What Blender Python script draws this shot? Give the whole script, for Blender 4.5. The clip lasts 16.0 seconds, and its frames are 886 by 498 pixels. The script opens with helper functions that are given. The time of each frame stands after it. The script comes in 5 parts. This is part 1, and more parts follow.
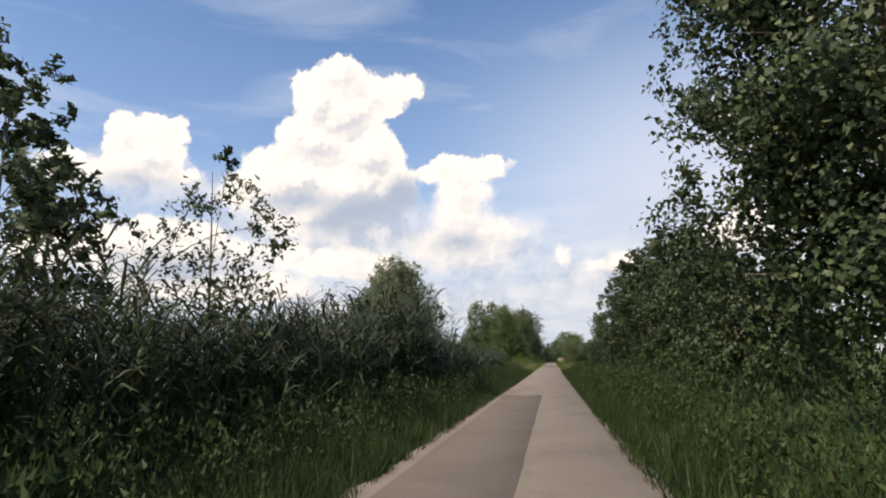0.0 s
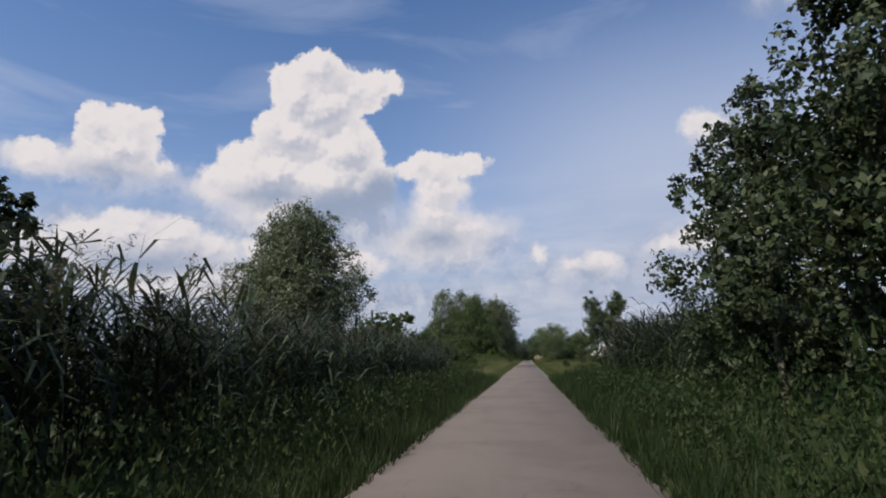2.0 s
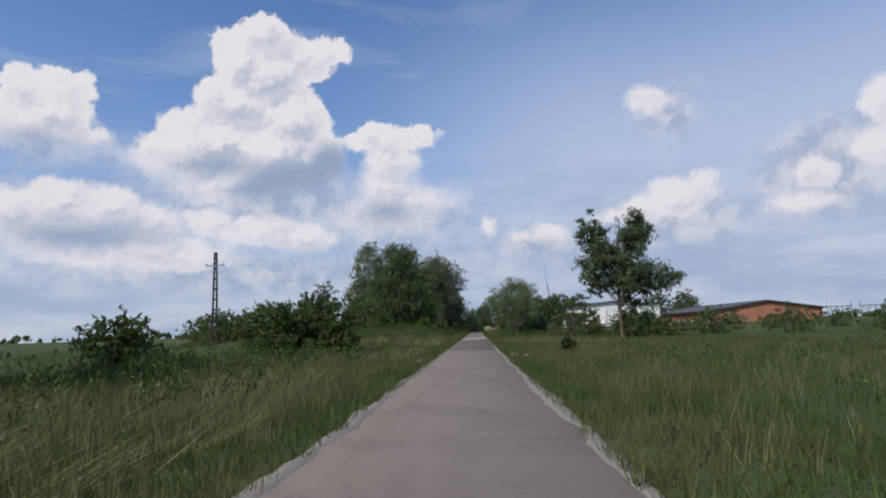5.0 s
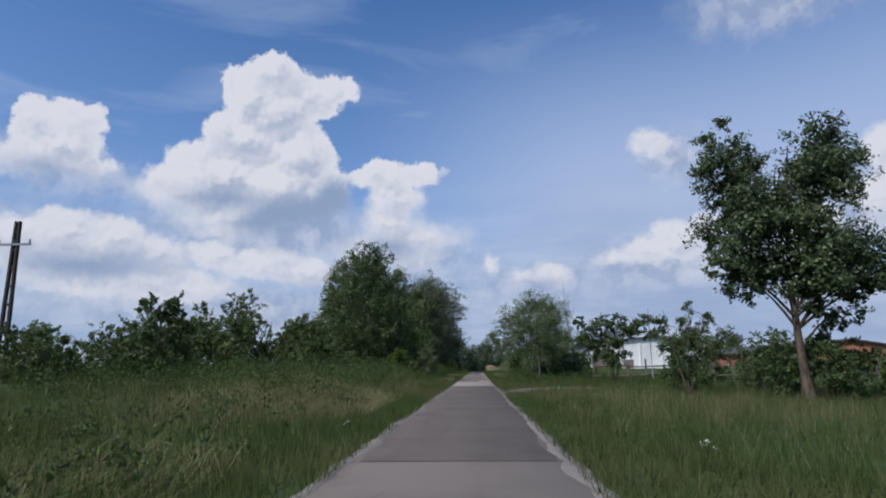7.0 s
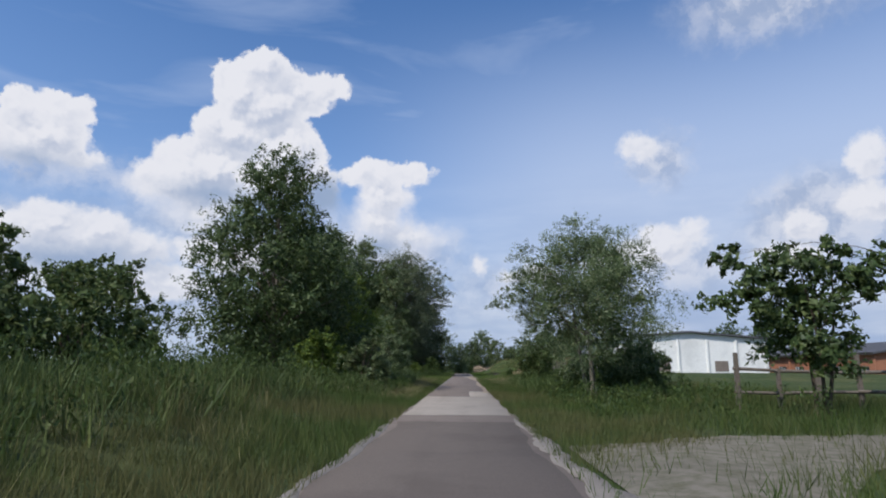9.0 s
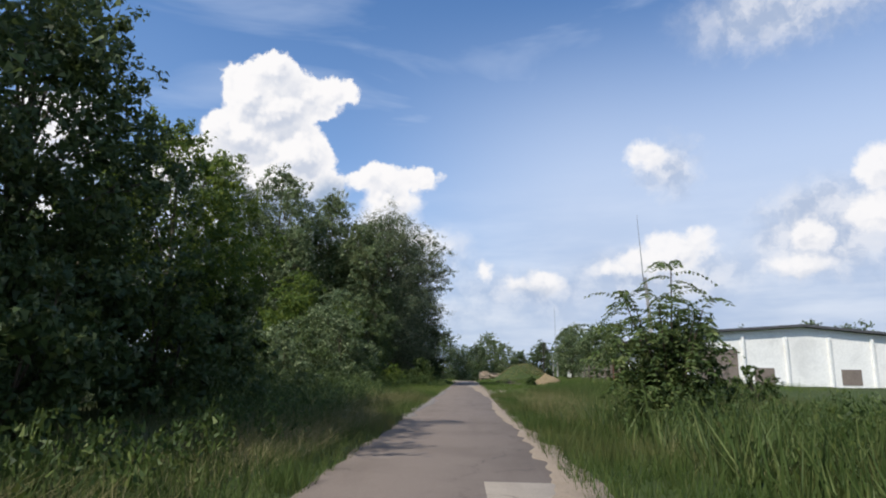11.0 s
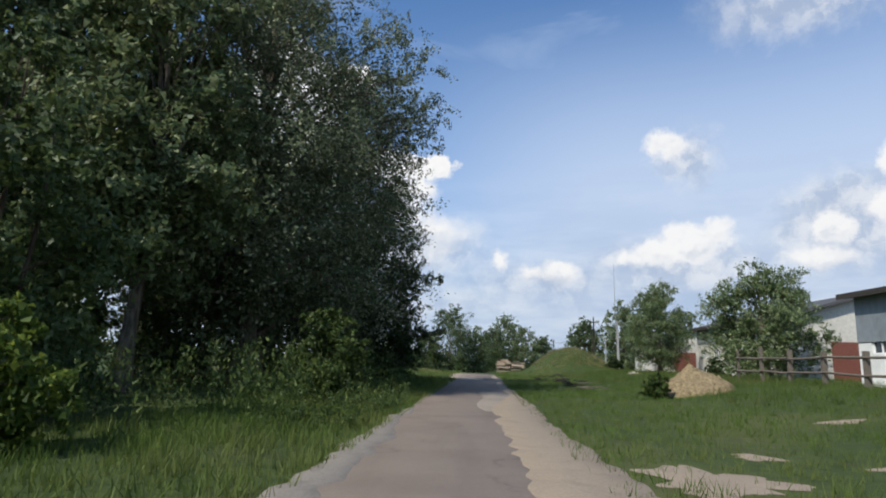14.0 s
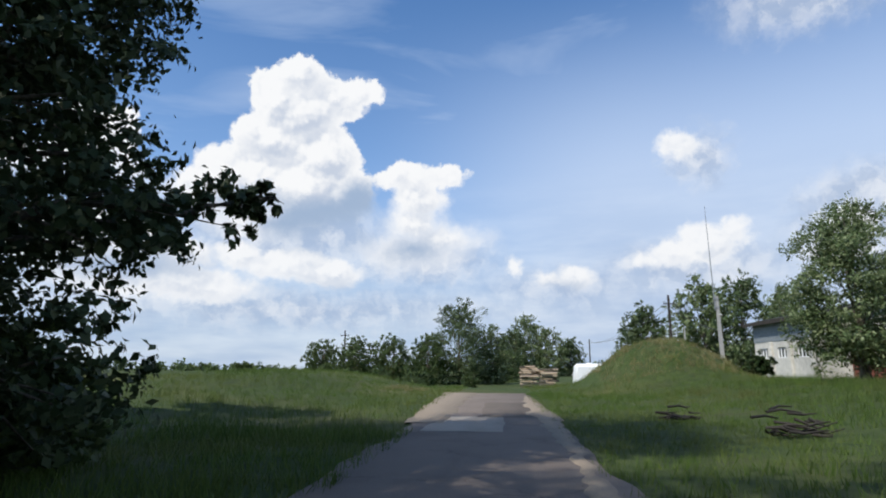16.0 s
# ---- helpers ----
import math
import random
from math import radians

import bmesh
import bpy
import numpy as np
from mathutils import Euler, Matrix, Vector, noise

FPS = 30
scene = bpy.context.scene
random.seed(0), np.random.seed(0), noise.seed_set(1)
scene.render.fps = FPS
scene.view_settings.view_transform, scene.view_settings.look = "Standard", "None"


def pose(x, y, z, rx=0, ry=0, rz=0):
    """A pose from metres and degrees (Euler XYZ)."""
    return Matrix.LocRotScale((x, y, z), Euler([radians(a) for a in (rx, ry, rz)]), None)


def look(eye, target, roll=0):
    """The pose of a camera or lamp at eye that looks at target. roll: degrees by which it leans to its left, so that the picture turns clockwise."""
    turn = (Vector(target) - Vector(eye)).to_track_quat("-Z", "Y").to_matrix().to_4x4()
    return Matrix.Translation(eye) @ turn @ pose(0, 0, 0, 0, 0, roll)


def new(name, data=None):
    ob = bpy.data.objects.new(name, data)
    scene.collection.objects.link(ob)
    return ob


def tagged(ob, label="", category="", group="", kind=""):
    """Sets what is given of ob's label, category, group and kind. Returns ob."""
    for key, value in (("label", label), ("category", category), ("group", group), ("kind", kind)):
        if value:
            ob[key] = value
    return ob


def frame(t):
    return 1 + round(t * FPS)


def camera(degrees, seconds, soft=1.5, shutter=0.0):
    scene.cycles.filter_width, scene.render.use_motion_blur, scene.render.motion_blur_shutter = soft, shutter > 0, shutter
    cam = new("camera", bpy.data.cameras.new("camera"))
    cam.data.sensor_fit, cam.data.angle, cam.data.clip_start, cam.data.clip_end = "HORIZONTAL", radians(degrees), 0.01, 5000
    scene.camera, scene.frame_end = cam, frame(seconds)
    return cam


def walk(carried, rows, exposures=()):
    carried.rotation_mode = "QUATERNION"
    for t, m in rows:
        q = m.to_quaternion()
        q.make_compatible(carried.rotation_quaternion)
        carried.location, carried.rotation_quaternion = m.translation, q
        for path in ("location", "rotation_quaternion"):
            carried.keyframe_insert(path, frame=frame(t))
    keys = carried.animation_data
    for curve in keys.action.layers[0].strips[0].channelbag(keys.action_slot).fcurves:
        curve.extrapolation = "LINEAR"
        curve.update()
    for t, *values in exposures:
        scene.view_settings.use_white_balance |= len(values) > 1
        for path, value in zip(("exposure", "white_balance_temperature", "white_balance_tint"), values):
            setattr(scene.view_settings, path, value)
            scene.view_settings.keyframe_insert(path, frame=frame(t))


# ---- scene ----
cam = camera(73.1, 16.0, 2.0)

PATH = [
    (0, (0.502, 4.264, 1.300), (0.164, 6.200, 1.672), -1.48),
    (0.5, (0.388, 11.183, 1.300), (0.012, 13.122, 1.611), 0.67),
    (1, (0.329, 18.101, 1.300), (0.028, 20.038, 1.695), -0.57),
    (1.5, (0.316, 25.019, 1.300), (0.033, 26.962, 1.684), -1.84),
    (2, (0.227, 31.938, 1.300), (-0.037, 33.887, 1.661), -1.19),
    (2.5, (0.215, 38.856, 1.300), (0.014, 40.825, 1.590), -0.45),
    (3, (0.238, 45.746, 1.300), (0.063, 47.716, 1.595), 0.05),
    (3.5, (0.306, 52.584, 1.300), (0.142, 54.560, 1.556), 0.37),
    (4, (0.271, 59.438, 1.300), (0.122, 61.413, 1.574), 0.38),
    (4.2, (0.242, 62.156, 1.300), (0.092, 64.135, 1.545), -1.31),
    (6.3, (0.297, 90.324, 1.300), (0.242, 92.293, 1.648), -1.17),
    (6.5, (0.284, 92.949, 1.300), (0.226, 94.916, 1.657), -0.99),
    (6.7, (0.269, 95.594, 1.300), (0.180, 97.561, 1.649), -0.71),
    (6.9, (0.263, 98.247, 1.300), (0.157, 100.212, 1.657), -0.61),
    (7, (0.264, 99.572, 1.300), (0.158, 101.531, 1.689), -0.63),
    (7.1, (0.257, 100.895, 1.300), (0.127, 102.849, 1.703), -0.68),
    (7.5, (0.268, 106.165, 1.300), (0.187, 108.125, 1.693), 0.08),
    (8, (0.122, 112.744, 1.300), (0.048, 114.708, 1.668), 0.65),
    (8.2, (0.144, 115.364, 1.300), (0.074, 117.332, 1.649), 0.86),
    (10.3, (0.135, 142.914, 1.300), (0.072, 144.856, 1.773), -1.09),
    (10.4, (0.141, 144.226, 1.300), (0.076, 146.169, 1.771), -0.75),
    (10.5, (0.147, 145.541, 1.300), (0.077, 147.489, 1.748), -0.67),
    (10.7, (0.171, 148.185, 1.300), (0.115, 150.141, 1.716), 0.14),
    (10.9, (0.188, 150.851, 1.300), (0.098, 152.802, 1.732), 0.65),
    (11, (0.196, 152.192, 1.300), (0.108, 154.148, 1.706), 1.17),
    (11.5, (0.030, 158.979, 1.300), (-0.060, 160.940, 1.682), 1.41),
    (12, (-0.082, 165.960, 1.300), (-0.161, 167.909, 1.738), 0.68),
    (12.5, (0.108, 173.009, 1.300), (0.027, 174.953, 1.767), 0.62),
    (13, (0.236, 180.223, 1.300), (0.123, 182.155, 1.805), 0.59),
    (13.5, (0.191, 187.727, 1.300), (0.035, 189.670, 1.746), 2.66),
    (14, (0.274, 195.505, 1.300), (0.136, 197.466, 1.667), 1.99),
    (14.5, (0.218, 203.359, 1.300), (0.068, 205.317, 1.678), 0.61),
    (15, (0.192, 211.158, 1.300), (0.061, 213.111, 1.709), 0.32),
    (15.1, (0.202, 212.708, 1.300), (0.067, 214.657, 1.728), 0.34),
    (15.2, (0.210, 214.257, 1.300), (0.039, 216.201, 1.735), -0.01),
    (15.3, (0.222, 215.805, 1.300), (0.041, 217.746, 1.748), -0.02),
    (15.5, (0.283, 218.908, 1.300), (0.129, 220.850, 1.754), 0.05),
    (15.6, (0.292, 220.469, 1.300), (0.147, 222.416, 1.735), 0.18),
    (15.7, (0.301, 222.034, 1.300), (0.157, 223.986, 1.713), 0.70),
    (15.8, (0.297, 223.603, 1.300), (0.151, 225.555, 1.711), 0.18),
    (15.9, (0.303, 225.171, 1.300), (0.136, 227.124, 1.693), 0.02),
    (16, (0.312, 226.738, 1.300), (0.127, 228.690, 1.696), 0.18),
]
walk(cam, [(t, look(eye, target, roll)) for t, eye, target, roll in PATH],
     exposures=[(0, 0.3, 7700, 13), (0.4, 0.05, 7300, 14), (1.0, -0.24, 6900, 15), (3.2, -0.3, 6700, 15), (4.2, -0.22, 6600, 14), (6.3, -0.38, 6050, 13), (8.2, -0.35, 5950, 12),
                (10.3, 0.12, 6600, 11), (11, 0.08, 6550, 10), (12, 0.0, 6300, 9), (13, -0.08, 6200, 8), (14.5, 0.12, 6650, 8), (15.2, 0.14, 6600, 8), (16, 0.06, 6400, 8)])

# ---- light ----
SUN = Vector((-0.465, -0.50, 0.73)).normalized()
SKY_STRENGTH = 0.14
SUN_STRENGTH = 4.7

# cloud puffs: heading, elevation, half width, half height in degrees
TOWER = [(-19.9, 26.7, 2.5, 2.0), (-22.2, 24.8, 2.6, 2.4), (-17.1, 25.3, 2.8, 1.7), (-14.6, 25.5, 2.3, 1.4), (-12.6, 25.8, 1.3, 0.9), (-15.3, 23.9, 2.2, 1.3),
         (-20.0, 23.3, 4.6, 2.9), (-22.5, 21.0, 3.7, 2.5), (-17.7, 19.9, 4.1, 3.0), (-23.9, 17.9, 5.1, 2.7),
         (-18.7, 16.8, 5.9, 3.6), (-27.1, 16.0, 3.9, 2.2), (-15.5, 16.4, 3.3, 3.1), (-22.1, 14.5, 6.2, 2.5)]
SIDE_PUFFS = [(-8.9, 18.5, 2.5, 1.5), (-5.2, 18.4, 2.4, 1.2), (-11.1, 17.8, 1.7, 1.0), (-7.8, 16.4, 2.8, 2.1),
              (-8.3, 14.0, 2.8, 1.9), (-5.5, 12.5, 3.9, 1.4), (-8.8, 11.3, 5.0, 1.6)]
LEFT_PUFFS = [(-39.2, 20.0, 1.5, 1.7), (-36.4, 20.5, 2.5, 1.5), (-37.4, 18.3, 3.5, 2.2), (-39.6, 16.6, 2.7, 1.3),
              (-34.8, 16.9, 2.3, 1.0), (-43.2, 16.7, 2.1, 1.4)]
LOW_PUFFS = [(-36.3, 11.6, 2.8, 1.9), (-32.6, 11.1, 2.6, 1.9), (-39.3, 10.8, 2.2, 1.5), (-29.4, 9.9, 3.2, 1.7),
             (-36.5, 9.3, 6.6, 1.8), (-20.4, 9.7, 3.8, 1.7), (-24.8, 10.2, 2.4, 1.5), (-16.3, 9.0, 4.2, 1.6),
             (-30.1, 7.4, 9.3, 1.7), (-44.3, 9.8, 3.0, 1.8)]
SMALL_PUFFS = [(17.2, 20.0, 1.9, 1.6), (18.6, 11.3, 2.6, 2.0), (16.3, 10.2, 2.4, 1.3), (13.8, 9.6, 2.2, 0.8),
               (21.0, 11.8, 2.0, 1.3), (7.2, 8.7, 2.4, 1.3), (4.8, 8.4, 1.6, 1.0), (1.5, 9.7, 0.8, 1.0),
               (29.9, 11.9, 1.7, 1.6), (28.8, 9.5, 2.7, 1.1), (34.7, 16.4, 1.7, 2.1), (34.2, 13.0, 2.1, 1.7)]
CLOUD_BASES = [(-17.5, 13.4, 5.9, 2.9), (-13.8, 15.4, 2.5, 2.6), (-8.3, 11.3, 3.3, 1.3), (-34.0, 8.6, 6.5, 1.6),
               (-37.6, 16.0, 3.6, 1.0), (17.1, 7.3, 7.3, 1.3), (6.4, 7.3, 3.7, 1.0), (-13.1, 6.9, 8.1, 1.3),
               (28.6, 7.9, 3.8, 1.0), (-23.7, 15.4, 4.6, 1.3)]

SOFT_BANKS = [(-20.5, 12.5, 11.0, 3.2), (-7.5, 10.5, 7.0, 3.0), (-36.0, 10.0, 11.0, 3.4), (-30.5, 15.6, 7.0, 1.2), (-39.0, 16.2, 6.0, 1.8),
              (18.0, 9.0, 8.0, 2.4), (6.0, 7.8, 7.0, 1.8), (31.0, 12.0, 6.0, 4.0), (30.0, 30.0, 9.0, 3.0), (-20.0, 5.5, 24.0, 1.8), (19.0, 18.5, 2.6, 2.6)]


class Graph:
    """Short calls for building a node tree."""

    def __init__(self, tree):
        self.tree = tree

    def put(self, socket, value):
        if isinstance(value, bpy.types.NodeSocket):
            self.tree.links.new(value, socket)
        elif value is not None:
            socket.default_value = value

    def node(self, kind, values=(), **settings):
        n = self.tree.nodes.new(kind)
        if "operation" in settings:
            n.operation = settings["operation"]
        for key, value in values:
            self.put(n.inputs[key], value)
        return n

    def math(self, op, a, b=None, c=None):
        return self.node("ShaderNodeMath", [(0, a), (1, b), (2, c)], operation=op).outputs[0]

    def vec(self, op, a, b=None):
        n = self.node("ShaderNodeVectorMath", [(0, a), (1, b)], operation=op)
        return n.outputs["Value"] if op in ("LENGTH", "DOT_PRODUCT") else n.outputs[0]

    def noise(self, vector, scale, detail=4.0, rough=0.55, distort=0.0):
        return self.node("ShaderNodeTexNoise", [("Vector", vector), ("Scale", scale), ("Detail", detail), ("Roughness", rough), ("Distortion", distort)])

    def ramp(self, value, low, high, a=0.0, b=1.0, smooth=True):
        n = self.tree.nodes.new("ShaderNodeMapRange")
        n.interpolation_type = "SMOOTHSTEP" if smooth else "LINEAR"
        for key, v in ((0, value), (1, low), (2, high), (3, a), (4, b)):
            self.put(n.inputs[key], v)
        return n.outputs[0]

    def mix(self, fac, a, b, blend="MIX"):
        n = self.tree.nodes.new("ShaderNodeMix")
        n.data_type, n.blend_type = "RGBA", blend
        self.put(n.inputs[0], fac), self.put(n.inputs[6], a), self.put(n.inputs[7], b)
        return n.outputs[2]


def build_sky():
    world = bpy.data.worlds.new("sky")
    scene.world = world
    world.use_nodes = True
    g = Graph(world.node_tree)
    sky = g.tree.nodes.new("ShaderNodeTexSky")
    sky.sky_type, sky.sun_disc = "NISHITA", False
    sky.sun_elevation, sky.sun_rotation = math.asin(SUN.z), math.atan2(SUN.x, SUN.y)
    sky.air_density, sky.dust_density, sky.ozone_density = 1.0, 0.8, 2.0
    way = g.node("ShaderNodeTexCoord").outputs["Generated"]
    split = g.node("ShaderNodeSeparateXYZ", [(0, way)])
    heading = g.math("MULTIPLY", g.math("ARCTAN2", split.outputs[0], split.outputs[1]), 57.2958)
    height = g.math("MULTIPLY", g.math("ARCSINE", split.outputs[2]), 57.2958)
    flat = g.node("ShaderNodeCombineXYZ", [(0, heading), (1, height)]).outputs[0]
    coarse = g.noise(flat, 0.22, 3.0, 0.5)
    fine = g.noise(flat, 0.9, 6.0, 0.66)
    shift = g.vec("ADD", g.vec("MULTIPLY", g.vec("SUBTRACT", coarse.outputs["Color"], (0.5, 0.5, 0.5)), (2.2, 1.8, 0)),
                  g.vec("MULTIPLY", g.vec("SUBTRACT", fine.outputs["Color"], (0.5, 0.5, 0.5)), (1.7, 1.7, 0)))
    at = g.vec("ADD", flat, shift)

    def union(puffs, where, blend):
        total = None
        for u, v, a, b in puffs:
            off = g.vec("MULTIPLY", g.vec("SUBTRACT", where, (u, v, 0)), (1 / a, 1 / b, 0))
            inside = g.math("MULTIPLY_ADD", g.vec("LENGTH", off), -min(a, b), min(a, b))
            total = inside if total is None else g.math("SMOOTH_MAX", total, inside, blend)
        return total

    def billow(where):
        """Rounded heads of cloud at two sizes."""
        total = None
        for scale, weight in ((0.42, 1.5), (1.05, 0.7), (2.3, 0.3)):
            cells = g.node("ShaderNodeTexVoronoi", [("Vector", where), ("Scale", scale)])
            bulge = g.math("MULTIPLY", g.math("SUBTRACT", 0.5, cells.outputs["Distance"]), weight)
            total = bulge if total is None else g.math("ADD", total, bulge)
        return total

    soft_at = g.vec("ADD", flat, g.vec("MULTIPLY", shift, (0.45, 0.45, 0)))
    heads = billow(soft_at)
    sharp = g.math("ADD", union(TOWER + SIDE_PUFFS + LEFT_PUFFS, at, 0.6), g.math("MULTIPLY", heads, 0.32))
    low = g.math("ADD", union(LOW_PUFFS + SMALL_PUFFS, at, 0.5), g.math("MULTIPLY", heads, 0.3))
    loose = g.ramp(height, 18.5, 12.5, 0.0, 1.1)
    sharp_mask = g.ramp(sharp, g.math("SUBTRACT", -0.10, loose), g.math("ADD", 0.28, loose))
    low_mask = g.ramp(low, -0.28, 0.6)
    mask = g.math("MAXIMUM", sharp_mask, g.math("MULTIPLY", low_mask, 0.93))
    shade = g.ramp(union(CLOUD_BASES, g.vec("ADD", flat, g.vec("MULTIPLY", shift, (0.9, 0.9, 0))), 0.8), -0.7, 1.5)
    # billows: lit where the cloud thins towards the sun, with finer noise on top
    towards = g.vec("ADD", at, (-0.9, 1.1, 0))
    turned = g.math("SUBTRACT", g.math("MAXIMUM", sharp, low), g.math("MAXIMUM", union(TOWER + SIDE_PUFFS + LEFT_PUFFS, towards, 0.35), union(LOW_PUFFS + SMALL_PUFFS, towards, 0.5)))
    here = g.noise(at, 0.42, 5.0, 0.6)
    big = g.noise(g.vec("ADD", at, (40, 7, 0)), 0.2, 3.0, 0.5)
    lit = g.ramp(g.math("ADD", turned, g.math("ADD", g.math("MULTIPLY", g.math("SUBTRACT", heads, billow(g.vec("ADD", soft_at, (-0.3, 0.42, 0)))), 1.15),
                                          g.math("MULTIPLY", g.math("SUBTRACT", g.math("ADD", here.outputs["Fac"], big.outputs["Fac"]), 1.0), 2.4))), -1.2, 1.1)
    rim = g.ramp(g.math("MAXIMUM", sharp, low), 0.0, 1.5)
    white = g.mix(g.math("MULTIPLY", g.math("SUBTRACT", 1.0, lit), rim), (0.92, 0.91, 0.92, 1), (0.56, 0.61, 0.72, 1))
    cloud = g.mix(g.math("MULTIPLY", shade, 0.95), white, (0.34, 0.44, 0.61, 1))
    # thin veil: streaks high up, milky air low down
    streak = g.noise(g.vec("MULTIPLY", flat, (0.035, 0.16, 0)), 1.0, 5.0, 0.55, 0.6)
    veil = g.math("MULTIPLY", g.ramp(streak.outputs["Fac"], 0.42, 0.72), 0.55)
    side = g.ramp(heading, -16.0, 14.0, 0.16, 0.88)
    veil = g.math("MAXIMUM", g.math("MULTIPLY", veil, 0.8), g.math("MULTIPLY", side, g.ramp(height, 36.0, 14.0)))
    haze = g.ramp(height, 21.0, 2.0, 0.0, 0.88)
    haze_wave = g.ramp(g.noise(g.vec("MULTIPLY", flat, (0.06, 0.28, 0)), 1.0, 4.0, 0.6).outputs["Fac"], 0.35, 0.7)
    haze_tone = g.mix(haze_wave, (0.40, 0.50, 0.69, 1), (0.66, 0.72, 0.83, 1))
    clear = g.vec("MULTIPLY", sky.outputs[0], (0.70 * SKY_STRENGTH, 0.96 * SKY_STRENGTH, 1.20 * SKY_STRENGTH))
    tone = g.mix(veil, clear, (0.56, 0.66, 0.85, 1))
    tone = g.mix(haze, tone, haze_tone)
    soft = g.ramp(union(SOFT_BANKS, g.vec("ADD", flat, g.vec("MULTIPLY", shift, (2.2, 1.6, 0))), 1.5), -1.2, 2.2)
    bank = g.mix(g.ramp(here.outputs["Fac"], 0.38, 0.62), (0.42, 0.50, 0.66, 1), (0.76, 0.78, 0.84, 1))
    tone = g.mix(g.math("MULTIPLY", soft, 0.8), tone, bank)
    tone = g.mix(mask, tone, cloud)
    back = g.tree.nodes["Background"]
    g.put(back.inputs[0], tone)
    back.inputs[1].default_value = 1.0


build_sky()
lamp = bpy.data.lights.new("sun", "SUN")
lamp.energy, lamp.angle, lamp.color = SUN_STRENGTH, radians(0.6), (1.0, 0.95, 0.87)
new("sun", lamp).matrix_world = look(SUN * 300, (0, 0, 0))


# ---- materials ----
def material(name, rough=0.8, spec=0.3, metal=0.0):
    m = bpy.data.materials.new(name)
    m.use_nodes = True
    g = Graph(m.node_tree)
    b = g.tree.nodes["Principled BSDF"]
    b.inputs["Roughness"].default_value, b.inputs["Metallic"].default_value = rough, metal
    b.inputs["Specular IOR Level"].default_value = spec
    return m, g, b


def bump(g, b, height, strength, distance=0.02):
    n = g.node("ShaderNodeBump", [("Height", height), ("Strength", strength), ("Distance", distance)])
    g.put(b.inputs["Normal"], n.outputs[0])


def place(g):
    return g.node("ShaderNodeNewGeometry").outputs["Position"]


def leaf_material(name, dark, mid, light, shine=0.35, thin=0.3, dry=None):
    """Leaves that differ from one another, with light shining through them."""
    m, g, b = material(name, 0.55, shine * 0.7)
    rnd = g.node("ShaderNodeNewGeometry").outputs["Random Per Island"]
    patch = g.noise(place(g), 0.55, 3.0).outputs["Fac"]
    c = g.mix(g.ramp(rnd, 0.0, 0.75, smooth=False), dark, mid)
    c = g.mix(g.ramp(rnd, 0.66, 1.0, smooth=False), c, light)
    c = g.mix(g.ramp(patch, 0.38, 0.72, 0.0, 0.38), c, tuple(0.55 * v for v in dark[:3]) + (1,))
    if dry:
        c = g.mix(g.ramp(g.noise(place(g), 0.16, 4.0, 0.6, 0.5).outputs["Fac"], 0.45, 0.62, 0.0, 0.75), c, dry)
    g.put(b.inputs["Base Color"], c)
    t = g.node("ShaderNodeBsdfTranslucent", [("Color", g.mix(0.4, c, light))])
    s = g.node("ShaderNodeMixShader", [(0, thin), (1, b.outputs[0]), (2, t.outputs[0])])
    g.put(g.tree.nodes["Material Output"].inputs[0], s.outputs[0])
    return m


def plain(name, colour, other=None, rough=0.8, scale=3.0, spec=0.3, metal=0.0, relief=0.25, stain=0.35):
    """A painted, rendered or wooden surface with grain and larger stains."""
    m, g, b = material(name, rough, spec, metal)
    p = place(g)
    small, large = g.noise(p, scale * 6, 5.0, 0.65).outputs["Fac"], g.noise(p, scale * 0.35, 4.0, 0.6, 0.5).outputs["Fac"]
    c = g.mix(g.ramp(small, 0.3, 0.75), (*colour, 1), (*(other or tuple(v * 0.72 for v in colour)), 1))
    c = g.mix(g.ramp(large, 0.48, 0.75, 0.0, stain), c, (*tuple(v * 0.45 for v in colour), 1))
    g.put(b.inputs["Base Color"], c)
    bump(g, b, small, relief)
    return m


def ground_material():
    m, g, b = material("meadow_soil", 0.95, 0.15)
    p = place(g)
    a = g.noise(p, 0.12, 5.0, 0.6, 0.4).outputs["Fac"]
    f = g.noise(p, 2.6, 6.0, 0.7).outputs["Fac"]
    c = g.mix(g.ramp(f, 0.3, 0.7), (0.028, 0.045, 0.014, 1), (0.065, 0.085, 0.026, 1))
    c = g.mix(g.ramp(a, 0.46, 0.74, 0.0, 0.55), c, (0.14, 0.125, 0.05, 1))
    c = g.mix(g.ramp(g.noise(p, 0.017, 6.0, 0.65).outputs["Fac"], 0.42, 0.62, 0.0, 0.6), c, (0.045, 0.07, 0.022, 1))
    c = g.mix(g.ramp(g.noise(p, 0.5, 5.0, 0.7).outputs["Fac"], 0.5, 0.7, 0.0, 0.4), c, (0.06, 0.052, 0.03, 1))
    g.put(b.inputs["Base Color"], c)
    bump(g, b, f, 0.9, 0.12)
    return m


